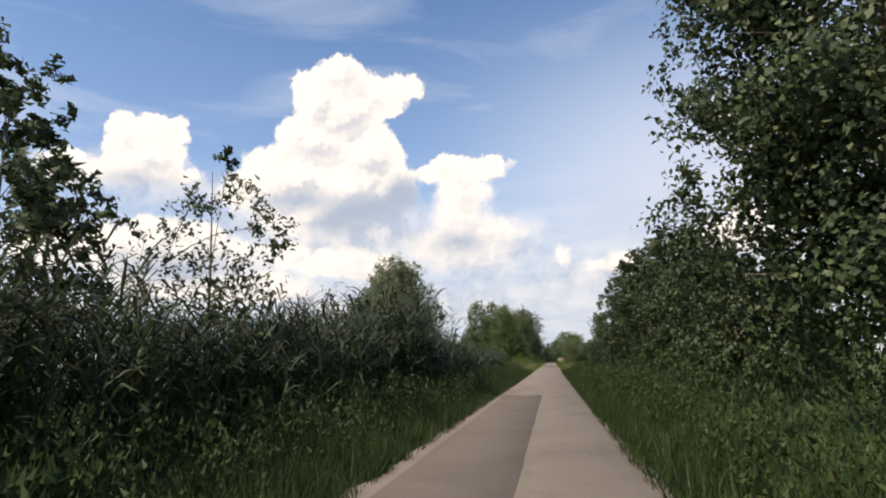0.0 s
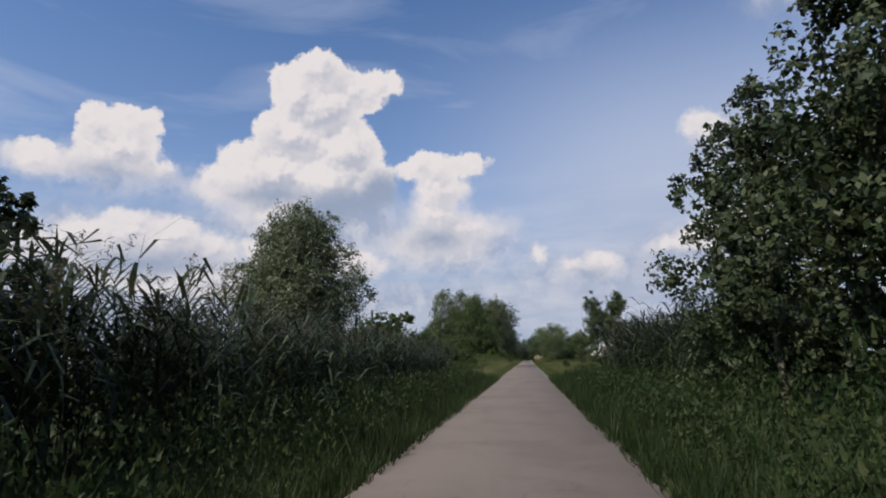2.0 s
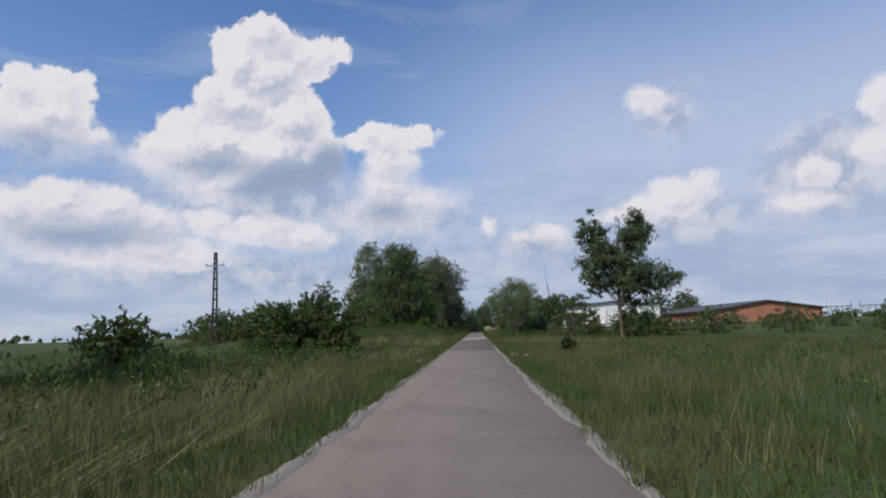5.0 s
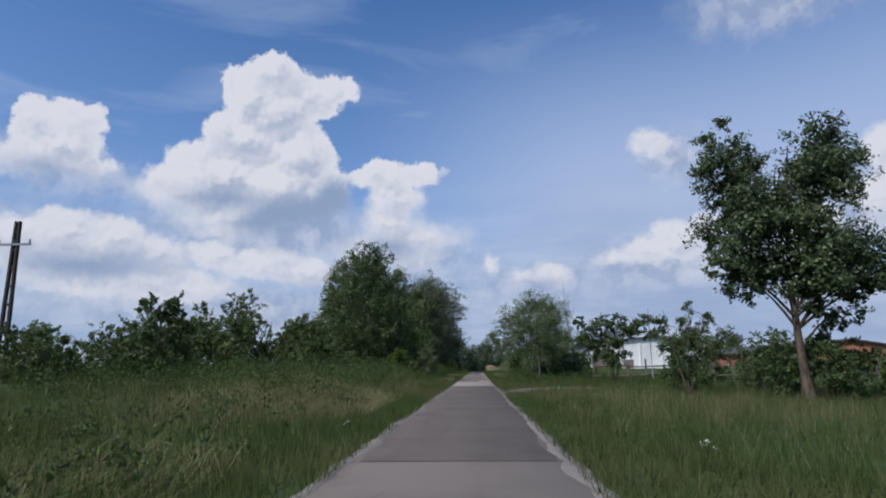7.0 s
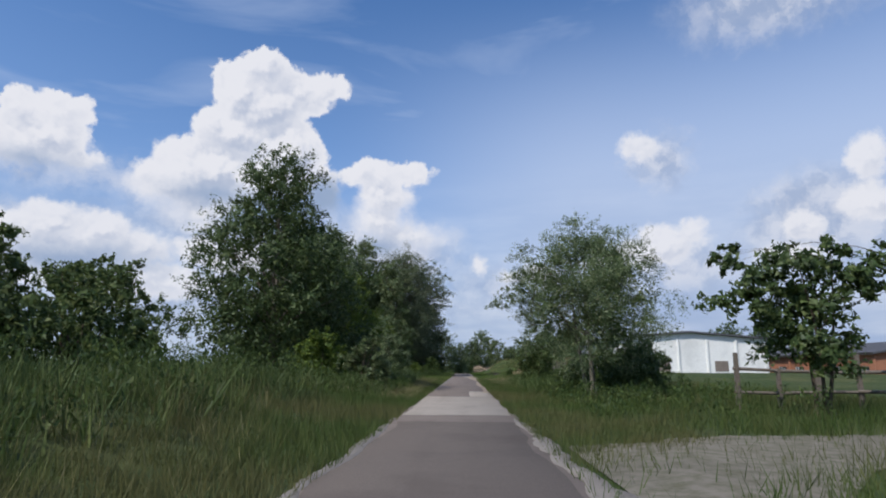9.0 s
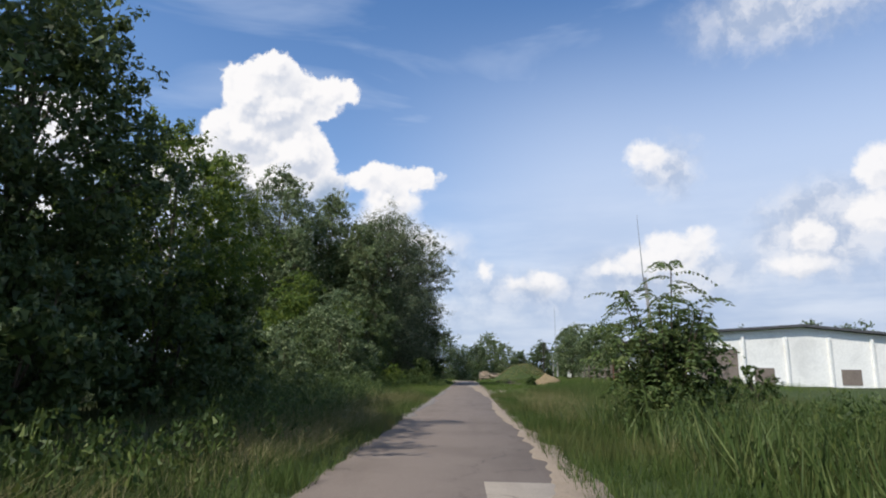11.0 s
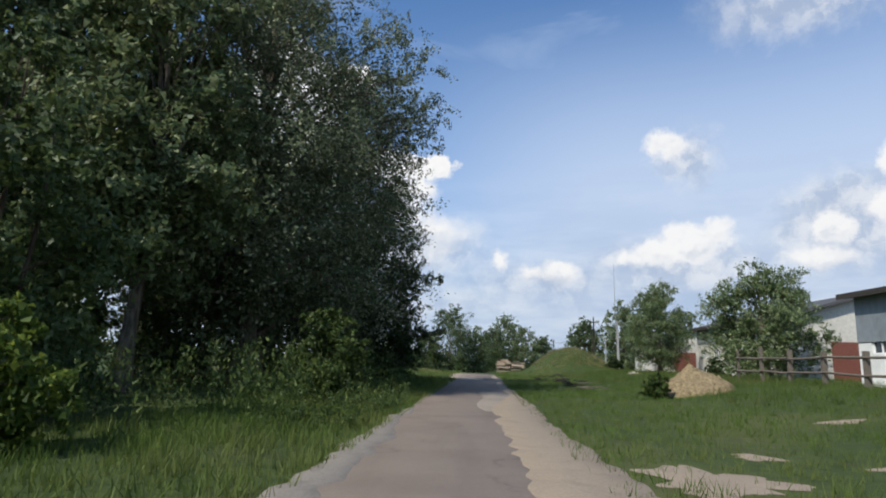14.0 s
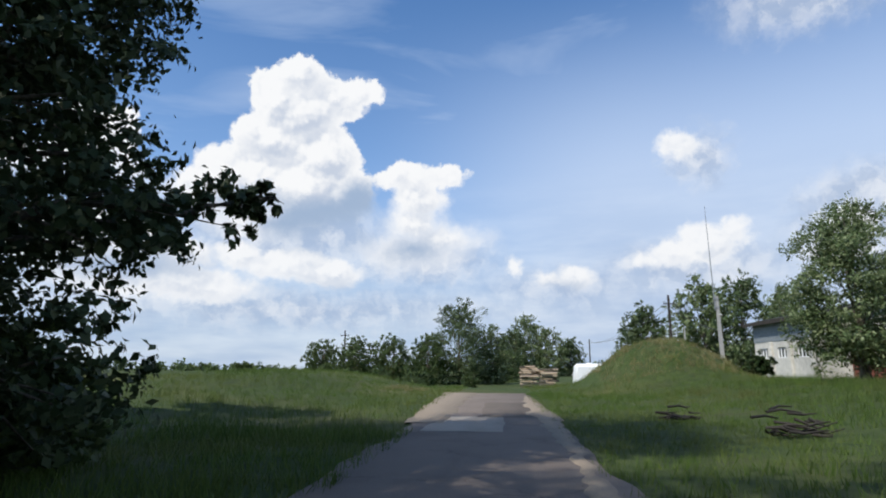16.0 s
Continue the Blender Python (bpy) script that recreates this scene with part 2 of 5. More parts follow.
def road_material(name, colour, other, crack=0.5):
    m, g, b = material(name, 0.92, 0.12)
    p = place(g)
    grit = g.noise(p, 55.0, 4.0, 0.7).outputs["Fac"]
    wide = g.noise(p, 0.6, 5.0, 0.6, 0.4).outputs["Fac"]
    long = g.noise(g.vec("MULTIPLY", p, (1.6, 0.12, 1)), 1.0, 4.0, 0.55).outputs["Fac"]
    c = g.mix(g.ramp(grit, 0.3, 0.7), (*colour, 1), (*other, 1))
    c = g.mix(g.ramp(wide, 0.42, 0.7, 0.0, 0.35), c, (*tuple(v * 0.7 for v in colour), 1))
    c = g.mix(g.ramp(long, 0.5, 0.72, 0.0, 0.3), c, (*tuple(v * 0.75 for v in colour), 1))
    cells = g.tree.nodes.new("ShaderNodeTexVoronoi")
    cells.feature = "DISTANCE_TO_EDGE"
    g.put(cells.inputs["Vector"], g.vec("ADD", p, g.vec("SCALE", g.noise(p, 1.5).outputs["Color"])))
    g.put(cells.inputs["Scale"], 0.45)
    seam = g.math("MULTIPLY", g.ramp(cells.outputs["Distance"], 0.018, 0.004), g.ramp(wide, 0.45, 0.6, 0.0, crack))
    c = g.mix(seam, c, (0.03, 0.028, 0.026, 1))
    g.put(b.inputs["Base Color"], c)
    bump(g, b, grit, 0.35, 0.006)
    return m


def bark_material(name, colour):
    m, g, b = material(name, 0.9, 0.2)
    f = g.noise(g.vec("MULTIPLY", place(g), (9, 9, 1.6)), 1.0, 6.0, 0.65).outputs["Fac"]
    g.put(b.inputs["Base Color"], g.mix(g.ramp(f, 0.35, 0.65), (*colour, 1), (*tuple(v * 0.35 for v in colour), 1)))
    bump(g, b, f, 0.8, 0.04)
    return m


MEADOW = ground_material()
ROAD = road_material("worn_asphalt", (0.160, 0.132, 0.110), (0.221, 0.184, 0.153), 0.18)
ROAD_DARK = road_material("newer_asphalt", (0.154, 0.124, 0.104), (0.211, 0.172, 0.144), 0.3)
ROAD_PATCH = road_material("asphalt_repair", (0.111, 0.090, 0.076), (0.154, 0.127, 0.106), 0.1)
CONCRETE = road_material("road_concrete", (0.268, 0.230, 0.191), (0.350, 0.304, 0.252), 0.3)
WORN_LANE = road_material("worn_pale_lane", (0.206, 0.176, 0.147), (0.278, 0.240, 0.200), 0.15)
SAND = plain("road_sand", (0.285, 0.228, 0.172), (0.215, 0.175, 0.135), 0.95, 5.0, 0.1, stain=0.3)
GRIT = plain("edge_grit", (0.235, 0.208, 0.178), (0.17, 0.15, 0.128), 0.95, 5.0, 0.1)
TRACKSOIL = plain("trodden_track", (0.20, 0.175, 0.14), (0.105, 0.10, 0.06), 0.95, 0.7, 0.1)
DIRT = plain("heaped_soil", (0.30, 0.23, 0.135), (0.10, 0.078, 0.045), 0.95, 1.5, 0.1, relief=0.9)
POPLAR = leaf_material("poplar_leaves", (0.028, 0.050, 0.015, 1), (0.064, 0.100, 0.032, 1), (0.212, 0.250, 0.120, 1), 0.5)
GREYLEAF = leaf_material("grey_green_leaves", (0.058, 0.092, 0.032, 1), (0.133, 0.180, 0.064, 1), (0.318, 0.345, 0.168, 1), 0.5)
WILLOW = leaf_material("silver_leaves", (0.049, 0.080, 0.026, 1), (0.117, 0.162, 0.056, 1), (0.350, 0.390, 0.208, 1), 0.45)
GREYPOPLAR = leaf_material("grey_poplar_leaves", (0.040, 0.064, 0.022, 1), (0.098, 0.126, 0.056, 1), (0.350, 0.370, 0.224, 1), 0.5)
# poplar leaves with shade put into the colour, well below POPLAR's tones
SHADEDPOPLAR = leaf_material("shaded_poplar_leaves", (0.019, 0.034, 0.011, 1), (0.040, 0.062, 0.021, 1), (0.117, 0.140, 0.068, 1), 0.35, 0.18)
OAK = leaf_material("dark_leaves", (0.034, 0.060, 0.018, 1), (0.072, 0.112, 0.030, 1), (0.159, 0.195, 0.068, 1), 0.45)
ACACIA = leaf_material("yellow_green_leaves", (0.045, 0.082, 0.016, 1), (0.11, 0.165, 0.028, 1), (0.26, 0.31, 0.055, 1), 0.3, 0.45)
HEDGE = leaf_material("hedge_leaves", (0.042, 0.072, 0.019, 1), (0.090, 0.130, 0.035, 1), (0.180, 0.210, 0.072, 1), 0.35)
BUSH = leaf_material("bush_leaves", (0.028, 0.052, 0.013, 1), (0.064, 0.100, 0.024, 1), (0.127, 0.160, 0.040, 1), 0.3)
REED = leaf_material("reed_leaves", (0.018, 0.030, 0.015, 1), (0.038, 0.058, 0.027, 1), (0.09, 0.105, 0.055, 1), 0.35, 0.2)
PLUME = leaf_material("reed_plumes", (0.10, 0.08, 0.06, 1), (0.16, 0.13, 0.10, 1), (0.22, 0.18, 0.14, 1), 0.2)
GRASS = leaf_material("grass_blades", (0.048, 0.082, 0.020, 1), (0.082, 0.122, 0.030, 1), (0.135, 0.155, 0.052, 1), 0.15, 0.36, (0.135, 0.122, 0.052, 1))
MOWN = leaf_material("short_grass", (0.055, 0.10, 0.018, 1), (0.095, 0.155, 0.028, 1), (0.15, 0.19, 0.05, 1), 0.2, 0.3, (0.13, 0.15, 0.045, 1))
STRAW = leaf_material("dry_grass", (0.14, 0.13, 0.05, 1), (0.22, 0.195, 0.085, 1), (0.34, 0.30, 0.16, 1), 0.25, 0.25)
# weed green lowered to imitate cloud shade along the first verges
WEED = leaf_material("weeds", (0.016, 0.032, 0.010, 1), (0.034, 0.058, 0.017, 1), (0.075, 0.09, 0.035, 1), 0.2)
BARK = bark_material("bark", (0.20, 0.17, 0.13))
TWIG = bark_material("twig_bark", (0.13, 0.10, 0.07))
WHITE = plain("white_render", (0.80, 0.79, 0.75), (0.70, 0.69, 0.65), 0.85, 0.9, 0.2, stain=0.3)
OLDWHITE = plain("stained_white_render", (0.60, 0.57, 0.51), (0.47, 0.45, 0.40), 0.9, 0.7, 0.15, stain=0.65)
GREYWALL = plain("grey_sheet", (0.22, 0.245, 0.26), (0.17, 0.19, 0.205), 0.6, 0.6, 0.4)
ROOF = plain("roof_felt", (0.085, 0.085, 0.09), (0.06, 0.06, 0.065), 0.85, 0.8)
BRICK = plain("brick_wall", (0.36, 0.16, 0.09), (0.28, 0.12, 0.07), 0.9, 2.0, relief=0.5)
WOOD = plain("weathered_wood", (0.17, 0.14, 0.11), (0.10, 0.085, 0.07), 0.9, 2.5, relief=0.5)
DOORWOOD = plain("door_planks", (0.22, 0.18, 0.15), (0.15, 0.12, 0.10), 0.85, 2.0)
REDPAINT = plain("rusty_red_paint", (0.20, 0.07, 0.05), (0.13, 0.055, 0.04), 0.6, 2.0)
CONCPOLE = plain("pole_concrete", (0.36, 0.35, 0.33), (0.27, 0.26, 0.25), 0.85, 2.0)
STEEL = plain("galvanised_steel", (0.30, 0.31, 0.32), None, 0.45, 4.0, 0.5, 0.6)
DARKWOOD = plain("tarred_wood", (0.05, 0.042, 0.036), (0.03, 0.026, 0.022), 0.9, 3.0)
TIMBER = plain("sawn_timber", (0.50, 0.39, 0.28), (0.36, 0.27, 0.19), 0.85, 1.6, relief=0.5)
WHITEPAINT = plain("white_paint", (0.80, 0.80, 0.79), (0.70, 0.70, 0.69), 0.5, 2.0, 0.4, stain=0.12)
PLASTIC = plain("black_plastic", (0.02, 0.02, 0.022), (0.03, 0.03, 0.03), 0.4, 2.0, 0.5)
STONE = plain("pale_rubble", (0.34, 0.30, 0.23), (0.22, 0.19, 0.15), 0.95, 3.0)
PANE, _pg, _pb = material("window_glass", 0.08, 0.5)
_pb.inputs["Base Color"].default_value = (0.03, 0.035, 0.04, 1)

rng = np.random.default_rng(7)


# ---- mesh helpers ----
def smooth(a, b, v):
    k = np.clip((np.asarray(v, float) - a) / (b - a), 0, 1)
    return k * k * (3 - 2 * k)


def ground_z(x, y):
    """Height of the land: level road, a rising yard, a mound, a bank, and a hollow where the road ends."""
    x, y = np.asarray(x, float), np.asarray(y, float)
    z = 0.75 * smooth(5, 14, x) * smooth(176, 196, y) * (1 - 0.2 * smooth(262, 300, y))
    z = z + 2.75 * np.exp(-(((x - 9.9) / 3.9) ** 2 + ((y - 266.0) / 5.2) ** 2) ** 1.25)
    z = z + 1.15 * smooth(-4.5, -12, x) * smooth(234, 262, y) * (1 - smooth(272, 300, y))
    z = z - 1.5 * smooth(268, 320, y) * (1 - smooth(5, 14, x) * (1 - smooth(300, 330, y)))
    z = z + 0.8 * smooth(-2.6, -7, x) * smooth(110, 128, y) * (1 - smooth(146, 162, y)) * (1 - smooth(-20, -30, x))
    rough = 0.05 * np.sin(x * 0.9 + 1.3 * np.sin(y * 0.23)) * np.cos(y * 0.7 + np.sin(x * 0.5))
    verge = smooth(1.9, 3.2, np.abs(x))
    return z * smooth(1.8, 3.2, np.abs(x)) * (y < 255) + z * (y >= 255) + rough * verge - 0.045 * (1 - verge)


def raw_mesh(name, verts, faces, mat, flat=True):
    """A mesh out of equal polygons given as arrays."""
    verts, faces = np.asarray(verts, np.float32), np.asarray(faces, np.int32)
    me = bpy.data.meshes.new(name)
    n, k = faces.shape
    me.vertices.add(len(verts)), me.loops.add(n * k), me.polygons.add(n)
    me.vertices.foreach_set("co", verts.ravel())
    me.loops.foreach_set("vertex_index", faces.ravel())
    me.polygons.foreach_set("loop_start", np.arange(0, n * k, k, dtype=np.int32))
    if not flat:
        me.polygons.foreach_set("use_smooth", np.ones(n, bool))
    me.update(calc_edges=True)
    me.materials.append(mat)
    return me


def part(name, bm, mat, parent=None, label=""):
    """One mesh object out of a bmesh, under a thing or a part."""
    me = bpy.data.meshes.new(name)
    bmesh.ops.recalc_face_normals(bm, faces=bm.faces)
    bm.to_mesh(me)
    bm.free()
    me.materials.append(mat)
    ob = new(name, me)
    ob.parent = parent
    return tagged(ob, label)


def mesh_part(name, me, parent=None, label=""):
    ob = new(name, me)
    ob.parent = parent
    return tagged(ob, label)


def thing(name, m, label, category, group="", kind=""):
    ob = new(name)
    ob.matrix_world = m
    return tagged(ob, label, category, group, kind)


def block(bm, x0, x1, y0, y1, z0, z1, edge=0.0):
    r = bmesh.ops.create_cube(bm, size=1, matrix=Matrix.Translation(((x0 + x1) / 2, (y0 + y1) / 2, (z0 + z1) / 2)) @ Matrix.Diagonal((x1 - x0, y1 - y0, z1 - z0, 1)))
    if edge:
        es = list({e for v in r["verts"] for e in v.link_edges})
        bmesh.ops.bevel(bm, geom=es, offset=edge, segments=1, affect="EDGES")
    return bm


def boxed(x0, x1, y0, y1, z0, z1, edge=0.0):
    return block(bmesh.new(), x0, x1, y0, y1, z0, z1, edge)


def prism(profile, y0, y1):
    """A solid out of an outline in x and z, drawn out along y."""
    bm = bmesh.new()
    a = [bm.verts.new((x, y0, z)) for x, z in profile]
    b = [bm.verts.new((x, y1, z)) for x, z in profile]
    bm.faces.new(a), bm.faces.new(b[::-1])
    for i in range(len(a)):
        j = (i + 1) % len(a)
        bm.faces.new((a[i], a[j], b[j], b[i]))
    return bm


def tube(points, radii, sides=6):
    """Vertices and quads of a tapered tube along points."""
    points = np.asarray(points, float)
    verts, faces = [], []
    ahead = np.gradient(points, axis=0)
    ahead /= np.linalg.norm(ahead, axis=1)[:, None] + 1e-9
    for p, d, r in zip(points, ahead, radii):
        side = np.cross(d, (0.13, 0.21, 0.97) if abs(d[2]) < 0.9 else (1, 0.1, 0))
        side /= np.linalg.norm(side)
        up = np.cross(d, side)
        for k in range(sides):
            a = 2 * math.pi * k / sides
            verts.append(p + r * (math.cos(a) * side + math.sin(a) * up))
    for i in range(len(points) - 1):
        for k in range(sides):
            j = (k + 1) % sides
            faces.append((i * sides + k, i * sides + j, (i + 1) * sides + j, (i + 1) * sides + k))
    return np.array(verts), np.array(faces)


def tubes_mesh(name, lines, mat, sides=6):
    vs, fs, n = [], [], 0
    for points, radii in lines:
        v, f = tube(points, radii, sides)
        vs.append(v), fs.append(f + n)
        n += len(v)
    return raw_mesh(name, np.concatenate(vs), np.concatenate(fs), mat, flat=False)


def leaves_mesh(name, centres, size, mat, slim=0.62, droop=0.25, along=None, out=None, single=False):
    """One folded leaf at each centre, turned at random."""
    n = len(centres)
    size = np.broadcast_to(np.asarray(size, float), (n,))[:, None]
    d = rng.normal(size=(n, 3)) if along is None else along + 0.5 * rng.normal(size=(n, 3))
    d[:, 2] -= droop
    d /= np.linalg.norm(d, axis=1)[:, None]
    w = np.cross(d, rng.normal(size=(n, 3)) if out is None else out + 0.42 * rng.normal(size=(n, 3)))
    w /= np.linalg.norm(w, axis=1)[:, None]
    u = np.cross(w, d)
    half = 0.5 * size
    if single:
        verts = np.stack([centres - half * d - half * slim * w, centres - half * d + half * slim * w, centres + half * d], 1)
        return raw_mesh(name, verts.reshape(-1, 3), np.arange(3 * n).reshape(n, 3), mat)
    verts = np.stack([centres - half * d, centres + half * slim * w + 0.12 * size * u, centres + half * d, centres - half * slim * w + 0.12 * size * u], 1)
    return raw_mesh(name, verts.reshape(-1, 3), np.arange(4 * n).reshape(n, 4), mat)


# ---- plants ----
BARE = [(3.1, 203.2, 0.8, 0.9), (6.3, 204.6, 0.5, 0.3), (2.7, 199.2, 0.5, 1.4), (5.2, 201.2, 0.4, 0.3), (8.4, 210.0, 0.5, 0.3), (4.6, 205.6, 0.35, 0.3)]
TRACK = [(2.4, 132.2, 1.4, 3.9), (3.6, 134.2, 1.6, 2.6), (5.4, 136.0, 1.8, 1.7), (7.6, 137.2, 1.8, 1.3), (10.0, 138.0, 1.9, 1.2), (12.0, 138.4, 1.4, 1.1)]


def crown_lobes(r, low, high, count, top=0.75, seed=0):
    """Rounded masses of foliage within a crown of radius r between two heights."""
    q = np.random.default_rng(seed)
    lobes = []
    for i in range(count):
        k = (i + 0.5) / count
        z = low + (high - low) * (0.08 + 0.84 * k)
        width = r * math.sqrt(max(0.05, 1 - ((k - 0.42) / (0.62 if k > 0.42 else 0.55)) ** 2)) * (1 - (1 - top) * k)
        a = 2.4 * i + q.uniform(-0.5, 0.5)
        rad = r * q.uniform(0.40, 0.58) * (1.08 - 0.38 * k)
        out = max(0.0, width - rad * 0.75) * q.uniform(0.7, 1.05)
        lobes.append((out * math.cos(a), out * math.sin(a), z, rad, rad, rad * q.uniform(0.75, 1.05)))
    return lobes


def foliage(lobes, count, spread=0.16, seed=0, floor=0.25, tuft=26):
    """Leaf places on short sprays that radiate from rounded clumps over each lobe, so that lit clumps stand before dark gaps."""
    q = np.random.default_rng(seed)
    lob = np.array(lobes)
    size = (lob[:, 3] * lob[:, 4] * lob[:, 5]) ** (2 / 3)
    share = size ** 0.8
    each = 14
    sub = np.repeat(lob, each, 0)
    d = q.normal(size=(len(sub), 3))
    d[:, 2] += 0.2
    d /= np.linalg.norm(d, axis=1)[:, None]
    reach = q.uniform(0.52, 0.86, (len(sub), 1)) + 0.16 * (q.random((len(sub), 1)) < 0.15)
    middle = sub[:, :3] + d * reach * sub[:, 3:]
    radius = sub[:, 3:] * q.uniform(0.30, 0.50, (len(sub), 1)) * np.array([1.0, 1.0, 0.82])
    sprays = max(80, count // tuft)
    pick = q.choice(len(sub), sprays, p=np.repeat(share, each) / (share.sum() * each))
    e = q.normal(size=(sprays, 3)) + 0.55 * d[pick]
    e[:, 2] += 0.25
    e /= np.linalg.norm(e, axis=1)[:, None]
    heart = middle[pick] + e * radius[pick] * q.uniform(0.62, 1.0, (sprays, 1))
    way = e + 0.45 * q.normal(size=(sprays, 3))
    way[:, 2] -= 0.1
    way /= np.linalg.norm(way, axis=1)[:, None]
    long = spread * 2.1 * radius[pick][:, :1]
    which = q.integers(0, sprays, count)
    p = heart[which] + way[which] * long[which] * q.uniform(-1.0, 0.9, (count, 1)) + np.clip(q.normal(size=(count, 3)), -1.6, 1.6) * long[which] * 0.3
    p[:, 2] = np.maximum(p[:, 2], floor)
    out = p - middle[pick][which]
    out /= np.linalg.norm(out, axis=1)[:, None] + 1e-6
    out = out + 0.6 * d[pick][which]
    out[:, 2] += 0.35
    return p, out


def tree(name, at, lobes, leaf, count, mat, label, category="tree", trunk=0.2, stems=1, seed=0, slim=0.62, group="", lean=(0.0, 0.0), bark=None, spread=0.22, inside=0.24, tuft=26):
    x, y = at
    z = float(ground_z(x, y))
    q = np.random.default_rng(seed + 100)
    count, leaf = int(count * 0.58), leaf * 1.19
    ob = thing(name, pose(x, y, z), label, category, group)
    p, out = foliage(lobes, count, spread, seed, min(0.15, leaf), tuft)
    # larger shaded foliage inside, so that little sky shows through the middle
    bulk = np.prod(np.array(lobes)[:, 3:], axis=1)
    inner = np.array(lobes)[q.choice(len(lobes), int(count * inside), p=bulk / bulk.sum())]
    d = q.normal(size=(len(inner), 3))
    d *= (q.uniform(0, 0.62, len(inner)) / np.linalg.norm(d, axis=1))[:, None]
    deep = inner[:, :3] + d * inner[:, 3:]
    deep[:, 2] = np.maximum(deep[:, 2], 0.15)
    sizes = np.concatenate([leaf * q.uniform(0.75, 1.5, len(p)), min(2.2 * leaf, leaf + 0.06) * q.uniform(0.7, 1.3, len(deep))])
    mesh_part("crown", leaves_mesh("crown", np.concatenate([p, deep]), sizes, mat, slim, out=np.concatenate([out, d + 0.01]), single=category != "tree" or leaf > 0.13 or leaf < 0.076), ob)
    lob = np.array(lobes)
    top = lob[:, 2].max()
    low = max(0.25, (lob[:, 2] - lob[:, 5]).min())
    stalks, limbs, twigs = [], [], []
    for s in range(stems):
        foot = np.array([q.uniform(-0.25, 0.25) * (stems > 1), q.uniform(-0.25, 0.25) * (stems > 1), -0.15])
        head = np.array([lean[0] + (q.uniform(-0.8, 0.8) if stems > 1 else 0), lean[1] + (q.uniform(-0.8, 0.8) if stems > 1 else 0), top])
        k = np.linspace(0, 1, 9)[:, None]
        bend = np.array([q.uniform(-0.3, 0.3), q.uniform(-0.3, 0.3), 0]) * np.sin(math.pi * k)
        line = foot + (head - foot) * k + bend
        flare = 1 + 0.7 * np.exp(-np.linspace(0, 1, 9) * 22)
        stalks.append((line, trunk / math.sqrt(stems) * flare * (1 - 0.88 * np.linspace(0, 1, 9))))
    for n, l in enumerate(lobes):
        line, radii = stalks[q.integers(0, stems)]
        start = np.clip(0.62 * l[2] / top, low / top * 0.8, 0.9)
        a = np.array([np.interp(start * 8, range(9), line[:, c]) for c in range(3)])
        if l[3] < 0.62 and n:
            # a small bough grows on from the one before it
            a = np.array(lobes[n - 1][:3])
        b = np.array(l[:3])
        k = np.linspace(0, 1, 5)[:, None]
        branch = a + (b - a) * k + np.array([0, 0, 0.12 * np.linalg.norm(b[:2] - a[:2])]) * np.sin(math.pi * k)
        r = min(np.interp(start * 8, range(9), radii) * 0.5, 0.022 + 0.05 * l[3])
        limbs.append((branch, r * (1 - 0.8 * np.linspace(0, 1, 5))))
        for _ in range(3):
            d = np.clip(q.normal(size=3), -1.2, 1.2) * np.array(l[3:]) * 0.5
            tip = branch[-1] + d
            twigs.append((np.stack([branch[3], (branch[3] + tip) / 2 + 0.05, tip]), r * np.array([0.4, 0.25, 0.08])))
    bark = bark or BARK
    for line in stalks:
        mesh_part("trunk" if category == "tree" else "stem", tubes_mesh("trunk", [line], bark), ob)
    if category == "tree":
        for line in limbs:
            mesh_part("limb", tubes_mesh("limb", [line], bark), ob)
    else:
        twigs += limbs
    tagged(mesh_part("twig", tubes_mesh("twig", twigs, bark, 5), ob), kind="stuff")
    return ob


def bush(at, r, h, leaf, count, mat, label, seed, wide=1.0, name="bush", stems=4, low=0.1):
    lobes = crown_lobes(r, low, h, 9, 0.85, seed)
    lobes = [(a, b * wide, c, d, e * wide, f) for a, b, c, d, e, f in lobes]
    return tree(name, at, lobes, leaf, count, mat, label, "bush", 0.05 + 0.012 * h, stems, seed, bark=TWIG)


